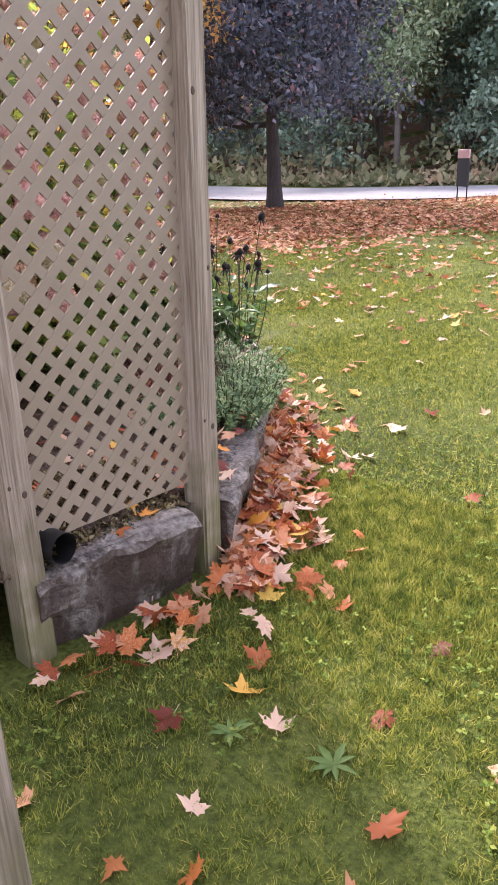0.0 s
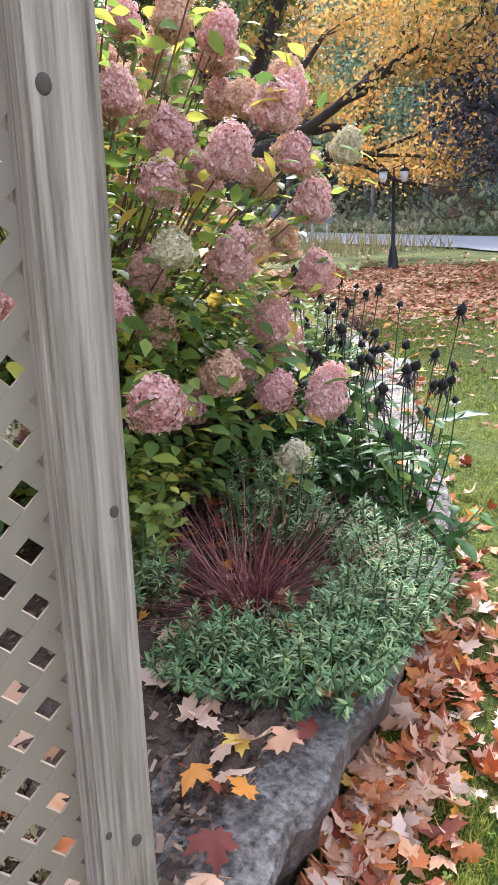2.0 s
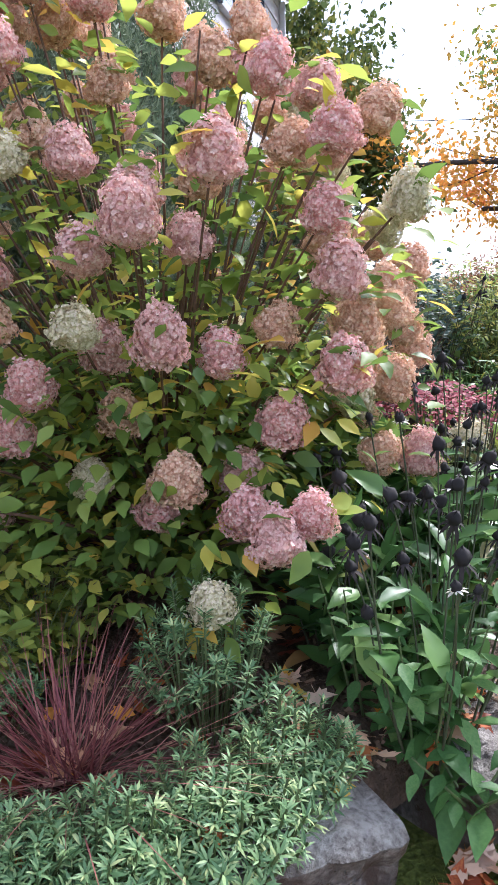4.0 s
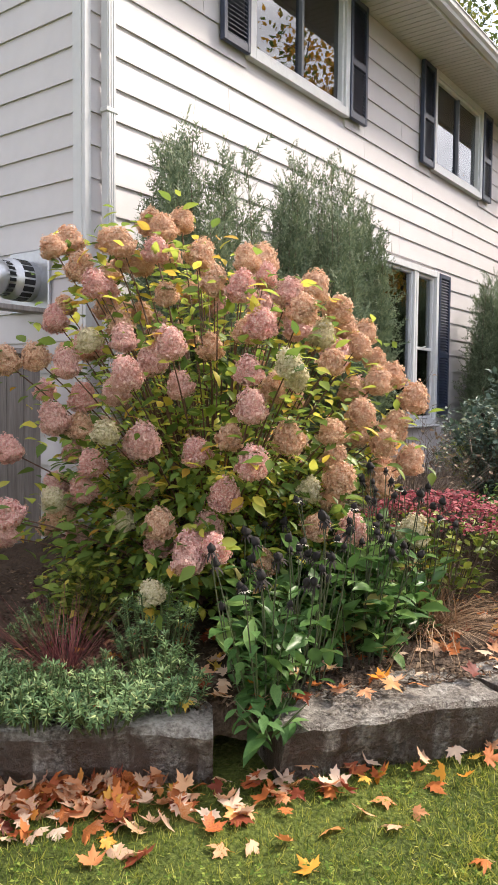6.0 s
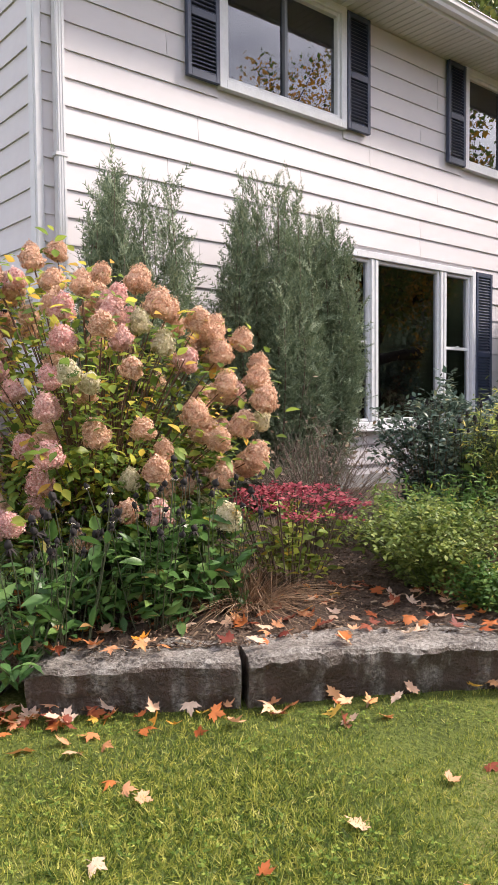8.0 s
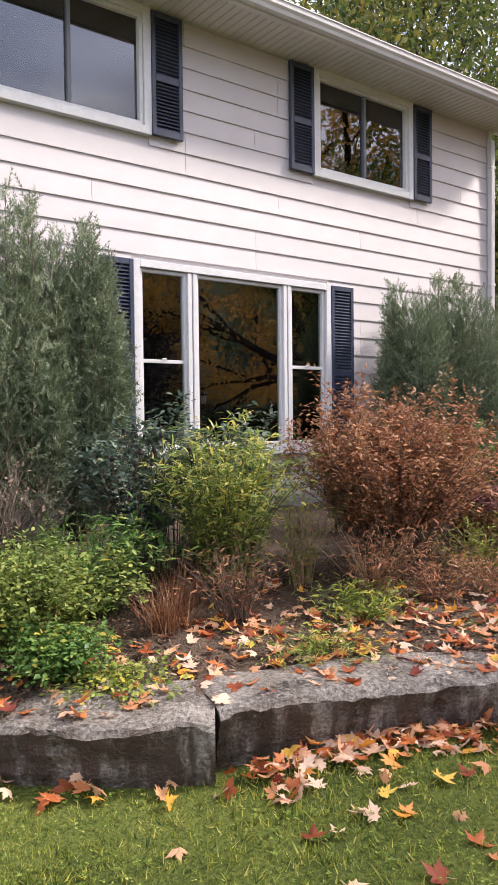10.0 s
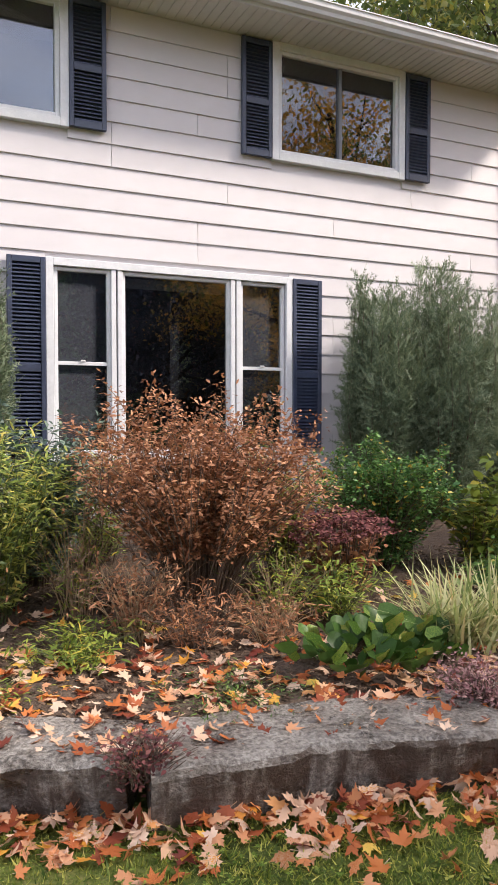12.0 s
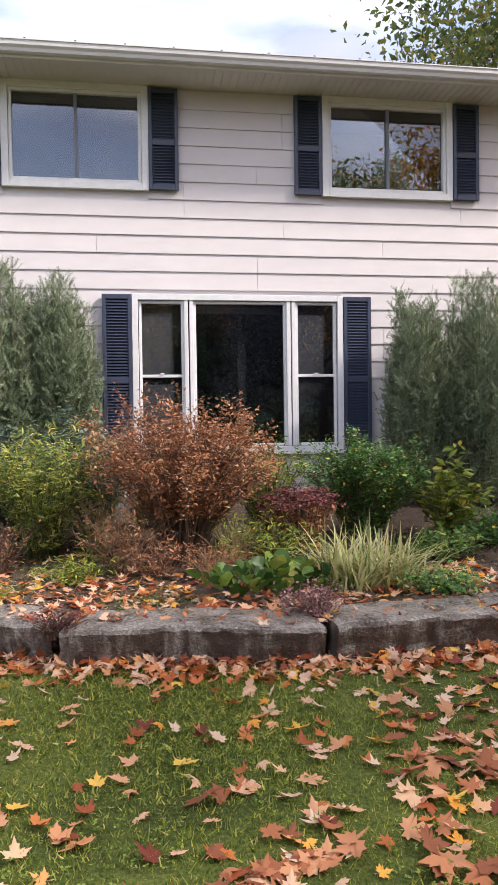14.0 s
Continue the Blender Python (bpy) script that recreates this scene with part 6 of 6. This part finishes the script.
def coneflowers(x, y, n, wd, h, seed, leaves, label):
    r = np.random.default_rng(seed)
    t = thing("coneflower_clump", (x, y, zb(x, y)), label, "plant", "coneflowers")
    paths, P, D = [], [], []
    V, F = lathe([(0, -.012), (.016, -.008), (.021, .004), (.017, .02), (.007, .03), (0, .031)], 9)
    V = V * (1 + .22 * r.normal(size=V.shape))
    cone = mesh_from("seed_head", V, F)
    cone.materials.append(L_CONE)
    pv, pf = scatter(*LANCE, frames_for(np.array([(math.cos(k), math.sin(k), -.9) for k in np.arange(9) * .7]), np.array([(0, 0, 1.0)] * 9) + .01, .062 * r.uniform(.7, 1.2, 9)), np.zeros((9, 3)))
    droop = mesh_from("withered_petals", pv, pf)
    droop.materials.append(plain("withered_petal", (.02, .014, .012), .9))
    pale = mesh_from("pale_petals", pv * [1, 1, .25], pf)
    pale.materials.append(L_PETALW)
    for i in range(n):
        a, q = r.uniform(0, 2 * np.pi), r.random() ** .5
        hh = h * r.uniform(.62, 1.05)
        e = np.array([math.cos(a) * wd * q * 1.25, math.sin(a) * wd * q * 1.25, hh])
        b = np.array([math.cos(a) * wd * q * .5, math.sin(a) * wd * q * .5, 0])
        m = (b + e) / 2 + r.normal(size=3) * .03
        s = np.linspace(0, 1, 7)[:, None]
        C = (1 - s) ** 2 * b + 2 * s * (1 - s) * m + s ** 2 * e
        paths.append([(*c, .0035 - .0012 * k / 6) for k, c in enumerate(C)])
        for k in range(1, 5):
            P.append(C[k])
            D.append(C[k] - C[k - 1])
        sc = r.uniform(.55, .9)
        tq = Vector(tuple(C[-1] - C[-2] + r.normal(size=3) * .02)).to_track_quat("Z", "Y")
        sh = put("seed_head", cone, None, t)
        sh.matrix_local = Matrix.LocRotScale(C[-1], tq, (sc, sc, sc))
        if i % 8 != 5:
            put("petals", droop if i % 9 else pale, None, sh)
    put("stem_tangle", mesh_from("stem_tangle", *tubes(paths, 5), True), surface("dark_stem", [(.3, (.03, .035, .015)), (.7, (.08, .09, .04))], 15, .7, .1), t)
    V, F = leaves_on(np.array(P), np.array(D), leaves, .125, r, (OVATE[0] * [.75, 1, 1], OVATE[1]), .0, .15, .8, .02)
    put("foliage", mesh_from("foliage", V, F), leaf_mat("coneflower_leaf", [(0, (0.0422, 0.101, 0.027)), (.6, (0.101, 0.203, 0.0506)), (.94, (0.203, 0.321, 0.0844)), (1, (0.423, 0.203, 0.0844))], .4, .3), t)
    return t


coneflowers(2.95, 1.38, 20, .26, .82, 331, 150, "dark-headed spent coneflowers on tall stems")
coneflowers(2.62, 1.66, 12, .24, .58, 332, 150, "spent coneflowers with drooping dark cones")
coneflowers(2.50, 1.40, 13, .25, .74, 335, 70, "tall black-headed coneflower stems by the stone edge")
coneflowers(2.32, 1.42, 13, .20, .60, 337, 40, "spent black-headed coneflowers leaning over the stone edge")
coneflowers(3.35, 1.30, 16, .24, .72, 333, 130, "black-headed coneflower stems above green leaves")
coneflowers(5.90, 1.50, 34, .42, 1.02, 336, 60, "dead brown coneflower stems with black heads below the window")
coneflowers(3.05, 1.62, 12, .22, .56, 334, 120, "black-headed coneflower stems above green leaves")


def leaf_plant(x, y, seed, n, size, h, label, mat):
    r = np.random.default_rng(seed)
    t = thing("leafy_perennial", (x, y, zb(x, y) - .02), label, "plant")
    me = mesh_from("leaf", OVATE[0] * [.85, 1, 1], OVATE[1], True)
    me.materials.append(mat)
    paths = []
    for i in range(n):
        a = i * 2.4
        k = i / n
        z = h * k
        b = (i % 7) * .9
        p = Vector((math.cos(b) * (.04 + .10 * k), math.sin(b) * (.04 + .10 * k), z + r.normal() * .02))
        d = Vector((math.cos(a) + r.normal() * .3, math.sin(a) + r.normal() * .3, .5 * k - .55 + r.normal() * .3))
        m = frames_for(np.array([d[:]]), np.array([[-d[0] * .5, -d[1] * .5, 1.0]]), np.array([size * r.uniform(.55, 1.15) * (1.0 - .4 * k)]))[0]
        ob = put("leaf", me, None, t)
        ob.matrix_local = Matrix.Translation(p) @ Matrix(m.tolist()).to_4x4()
    for i in range(7):
        a = i * .9
        paths.append([(math.cos(a) * .04, math.sin(a) * .04, 0, .004), (math.cos(a) * .09, math.sin(a) * .09, h * .5, .0035), (math.cos(a) * .14, math.sin(a) * .14, h, .002)])
    put("stem_tangle", mesh_from("stem_tangle", *tubes(paths, 5), True), M_STEMG, t)
    return t


L_BROAD = leaf_mat("broad_green_leaf", [(0, (0.0414, 0.103, 0.0276)), (.6, (0.0966, 0.206, 0.0552)), (1, (0.193, 0.318, 0.0966))], .55, .35, objvar=True, spec=.3)
leaf_plant(2.30, 1.44, 341, 90, .12, .38, "leafy green perennial spilling over the stone edge", L_BROAD)
leaf_plant(2.46, 1.58, 342, 60, .10, .40, "leafy green perennial by the stones", L_BROAD)
leaf_plant(2.75, 1.45, 343, 62, .105, .36, "leafy green perennial by the stones", L_BROAD)
leaf_plant(3.05, 1.30, 344, 60, .105, .34, "leafy green perennial by the stones", L_BROAD)
leaf_plant(2.20, 1.33, 345, 34, .13, .10, "broad green leaves hanging between two stones", L_BROAD)

# black drainpipe end behind the post
pipe = put("drain_pipe", mesh_from("drain_pipe", *tubes([[(1.06, 3.44, .335, .045), (1.2, 3.46, .335, .045), (1.36, 3.49, .34, .045)]], 14), True), M_BLACK)
tagged(pipe, "black plastic drain pipe lying on the stone block", "pipe")

# ---------------------------------------------------------------- fallen leaves
LEAF_ME = []
for v, f in MAPLE:
    me = mesh_from("fallen_leaf", v, f)
    me.materials.append(L_FALL)
    LEAF_ME.append(me)


def leaf_spot(r, mode):
    """A place for one leaf: along the stones, on the near lawn, or on the bed."""
    if mode == "edge":
        x = r.uniform(.98, 9.2) if r.random() < .8 else r.uniform(.98, 2.1)
        if 2.6 < x < 5.0 and r.random() < .86 or 1.9 < x <= 2.6 and r.random() < .5:
            return None
        lim = .24 if x < 2.3 else .33 if x > 5.9 else .20
        off = abs(r.normal()) * lim * .6 - .02
        e = float(edge_y(x))
        sl = (float(edge_y(x + .05)) - e) / .05
        nx, ny = sl / math.hypot(1, sl), -1 / math.hypot(1, sl)
        px, py = x + nx * off, e + ny * off
        return px, py, float(ground_z(px, py)) + .02 + .05 * r.random() * max(0, 1 - off / .3)
    if mode == "bed":
        x = r.uniform(1.1, 9.6)
        y = float(edge_y(x)) + r.uniform(.05, 1.3 if x < 5.4 or r.random() < .75 else 2.1)
        if x < 5.4 and r.random() < .6:
            return None
        return x, y, max(zb(x, y), .27 if y - edge_y(x) < .45 else 0) + .025
    if mode == "fence":
        x, y = 1.0 - abs(r.normal()) * .13, r.uniform(2.75, 3.6)
        return x, y, .03 + .04 * r.random()
    x, y = r.uniform(-.4, 9.6), r.uniform(-6.5, 4.4)
    if y > edge_y(max(x, 1.0)) - .05 and x > .92:
        return None
    return x, y, float(ground_z(x, y)) + .018


def fallen_leaves():
    r = np.random.default_rng(55)
    n_single = 0
    rest = []
    plan = [("fence", 46), ("edge", 1150), ("bed", 1400), ("lawn", 700)]
    for mode, count in plan:
        k = 0
        while k < count:
            s = leaf_spot(r, mode)
            if s is None:
                continue
            x, y, z = s
            if mode == "lawn":
                dens = .13 + .87 * sstep(5.2, 8.2, x) * sstep(-.6, -2.4, y) + .2 * (x < 2.6) * (y > edge_y(max(x, 1.0)) - .8)
                if r.random() > dens:
                    continue
            k += 1
            size = r.uniform(.046, .078)
            tilt = .45 if mode in ("edge", "fence") else .26
            m = pose(x, y, z, math.degrees(r.normal() * tilt), math.degrees(r.normal() * tilt), r.uniform(0, 360)) @ Matrix.Scale(size, 4)
            if r.random() < .18:
                m = m @ Matrix.Rotation(math.pi, 4, "X")
            near = mode == "fence" or mode == "edge" and (x < 2.3 or 5.9 < x < 8.4) or mode == "lawn" and x < 1.8 and y > .8
            if near and n_single < 290:
                ob = put("fallen_leaf", LEAF_ME[int(r.integers(0, 5))], None)
                ob.matrix_world = m
                tagged(ob, "curled fallen maple leaf on the grass", "leaf", "fallen maple leaves")
                n_single += 1
            else:
                rest.append((int(r.integers(0, 5)), np.array(m)))
    V, F, off = [], [], 0
    for k, m in rest:
        v, f = MAPLE[k]
        F.append(f + off)
        V.append(v @ m[:3, :3].T + m[:3, 3])
        off += len(v)
    ob = put("leaf_litter", mesh_from("leaf_litter", np.concatenate(V), np.concatenate(F)), L_FALLS)
    tagged(ob, "scattered fallen maple leaves in tan, orange and red", "leaves", kind="stuff")


fallen_leaves()


def leaf_carpet():
    """Thick rust-coloured litter under the trees on the falling lawn."""
    r = np.random.default_rng(66)
    n = 44000
    x, y = r.uniform(4, 24, n), r.uniform(-17, 3, n)
    u = .87 * x - .5 * y
    d = sstep(7.0, 9.6, u + .5 * np.sin(y * 1.1)) * (1 - .95 * sstep(17.3, 18.6, u + .3 * np.sin(y)))
    d *= 1 - .5 * sstep(-9, -14, y)
    d *= (y < edge_y(x) - .3) | (x > 13.5)
    keep = r.random(n) < d
    x, y = x[keep], y[keep]
    n = len(x)
    P = np.stack([x, y, ground_z(x, y) + .02 + .02 * r.random(n)], 1)
    up = unit(n, r) * .45 + [0, 0, 1]
    M = frames_for(np.cross(up, unit(n, r)), up, .085 * r.uniform(.7, 1.3, n))
    for k in range(3):
        sel = np.arange(n) % 3 == k
        v, f = scatter(*MAPLE[(0, 3, 1)[k]], M[sel], P[sel])
        ob = put("leaf_carpet", mesh_from("leaf_carpet", v, f), L_CARPET)
        tagged(ob, "thick carpet of rust-brown fallen leaves", "leaves", kind="stuff")
    # sparse leaves further out
    n = 3000
    x, y = r.uniform(2, 16, n), r.uniform(-17, -1, n)
    keep = (y < edge_y(x) - .4)
    x, y = x[keep], y[keep]
    n = len(x)
    P = np.stack([x, y, ground_z(x, y) + .02], 1)
    up = unit(n, r) * .35 + [0, 0, 1]
    v, f = scatter(*MAPLE[0], frames_for(np.cross(up, unit(n, r)), up, .075 * r.uniform(.7, 1.2, n)), P)
    ob = put("leaf_scatter", mesh_from("leaf_scatter", v, f), L_FALLS)
    tagged(ob, "fallen leaves scattered over the outer lawn", "leaves", kind="stuff")


leaf_carpet()


def lawn_blades():
    r = np.random.default_rng(88)

    def field(name, n, x0, x1, y0, y1, h, w, label, far=False):
        x, y = r.uniform(x0, x1, n), r.uniform(y0, y1, n)
        keep = (y < edge_y(np.maximum(x, 1.0)) + .06) | (x < 1.02)
        x, y = x[keep], y[keep]
        m = len(x)
        clump = .52 + .75 * (np.sin(31 * x + 3 * np.sin(13 * y)) * np.sin(27 * y + 3 * np.sin(15 * x)) * .5 + .5) ** 1.4 + .35 * (np.sin(3.1 * x + 1.3 * y) * np.sin(2.3 * y - 1.7 * x) * .5 + .5)
        P = np.stack([x, y, ground_z(x, y) - .006], 1)
        d = r.normal(size=(m, 3)) * 1.1 + [0, 0, 1]
        sc = np.stack([np.full(m, w) * r.uniform(.7, 1.3, m), h * clump * r.uniform(.5, 1.2, m), h * clump], 1)
        V, F = scatter(np.array([(-.5, 0, 0), (.5, 0, 0), (0, 1, .25)]), np.array([(0, 1, 2)]), frames_for(d, unit(m, r), sc), P)
        tagged(put(name, mesh_from(name, V, F), L_BLADE), label, "grass", kind="stuff")

    field("lawn_grass", 260000, -.65, 1.7, 1.9, 4.4, .040, .0040, "dense damp lawn grass beside the fence")
    field("lawn_grass", 330000, -.6, 4.2, -2.0, 4.6, .037, .0048, "short mown lawn grass with clover")
    field("lawn_grass", 300000, 1.8, 9.6, -5.6, .6, .037, .0056, "short mown lawn grass with clover")
    field("lawn_grass", 130000, 2.0, 14.0, -13, -.6, .045, .012, "mown grass of the outer lawn")


lawn_blades()


def clover():
    r = np.random.default_rng(99)
    n = 30000
    x, y = r.uniform(-.5, 9.4, n), r.uniform(-5.2, 4.3, n)
    keep = (np.sin(x * 4 + 1) * np.sin(y * 3.1) + .5 * np.sin(9 * x + 5 * y) > -.1) & ((y < edge_y(np.maximum(x, 1.0)) - .05) | (x < .95))
    x, y = x[keep], y[keep]
    n = len(x)
    P = np.stack([x, y, ground_z(x, y) + r.uniform(.015, .04, n)], 1)
    V, F = [], []
    for k in range(3):
        a = k * 2.09 + r.uniform(0, 6, n) * 0 + x * 50
        d = np.stack([np.cos(a), np.sin(a), 0 * a + .15], 1)
        v, f = scatter(SMALL[0] * [1.5, 1, 1], SMALL[1], frames_for(d, np.tile([0, 0, 1.0], (n, 1)) + .3 * unit(n, r), .013 * r.uniform(.7, 1.3, n)), P)
        F.append(f + sum(len(q) for q in V))
        V.append(v)
    ob = put("clover_patch", mesh_from("clover_patch", np.concatenate(V), np.concatenate(F)), leaf_mat("clover_leaf", [(0, (.06, .11, .02)), (.6, (.16, .23, .04)), (1, (.32, .36, .08))], .8, .3, spec=.1))
    tagged(ob, "clover and small weeds through the mown lawn", "clover", kind="stuff")


clover()


def mulch():
    """Bark chips and crumbs over the bed."""
    r = np.random.default_rng(111)
    n = 32000
    x = r.uniform(1.1, 10.5, n)
    y = edge_y(x) + .2 + 2.6 * r.random(n) ** 1.3
    keep = y < 3.7
    x, y = x[keep], y[keep]
    n = len(x)
    P = np.stack([x, y, bed_z(x, y) + .012], 1)
    up = unit(n, r) * .5 + [0, 0, 1]
    sc = np.stack([.009 * r.uniform(.5, 1.6, n), .026 * r.uniform(.4, 1.6, n), np.full(n, .01)], 1)
    V, F = scatter(np.array([(-.5, -.5, 0), (.5, -.45, .2), (.4, .5, 0), (-.5, .45, .3)]), tris([(0, 1, 2, 3)]), frames_for(np.cross(up, unit(n, r)), up, sc), P)
    ob = put("bark_mulch", mesh_from("bark_mulch", V, F), leaf_mat("mulch_chip", [(0, (.03, .018, .012)), (.6, (.11, .07, .045)), (.9, (.24, .16, .1)), (1, (.36, .28, .18))], .85, .05))
    tagged(ob, "bark mulch and leaf crumbs on the bed", "mulch", kind="stuff")


mulch()


def lawn_weed(x, y, seed):
    """Flat rosette of a broad-leaved weed in the grass."""
    r = np.random.default_rng(seed)
    t = thing("lawn_weed", (x, y, float(ground_z(x, y)) + .02), "flat rosette of pale green weed leaves in the lawn", "weed", "lawn weeds")
    me = mesh_from("leaf", OVATE[0] * [.5, 1, 1], OVATE[1], True)
    me.materials.append(leaf_mat("weed_leaf", [(0, (.08, .16, .03)), (1, (.2, .29, .07))], .5, .3, objvar=True))
    for k in range(9):
        a = k * 2.4 + r.normal() * .2
        m = frames_for(np.array([[math.cos(a), math.sin(a), .22]]), np.array([[0, .02, 1.0]]), np.array([.055 * r.uniform(.6, 1.3)]))[0]
        put("leaf", me, None, t).matrix_local = Matrix(m.tolist()).to_4x4()


for wx, wy, ws in ((0.22, 3.33, 501), (0.47, 3.41, 502)):
    lawn_weed(wx, wy, ws)
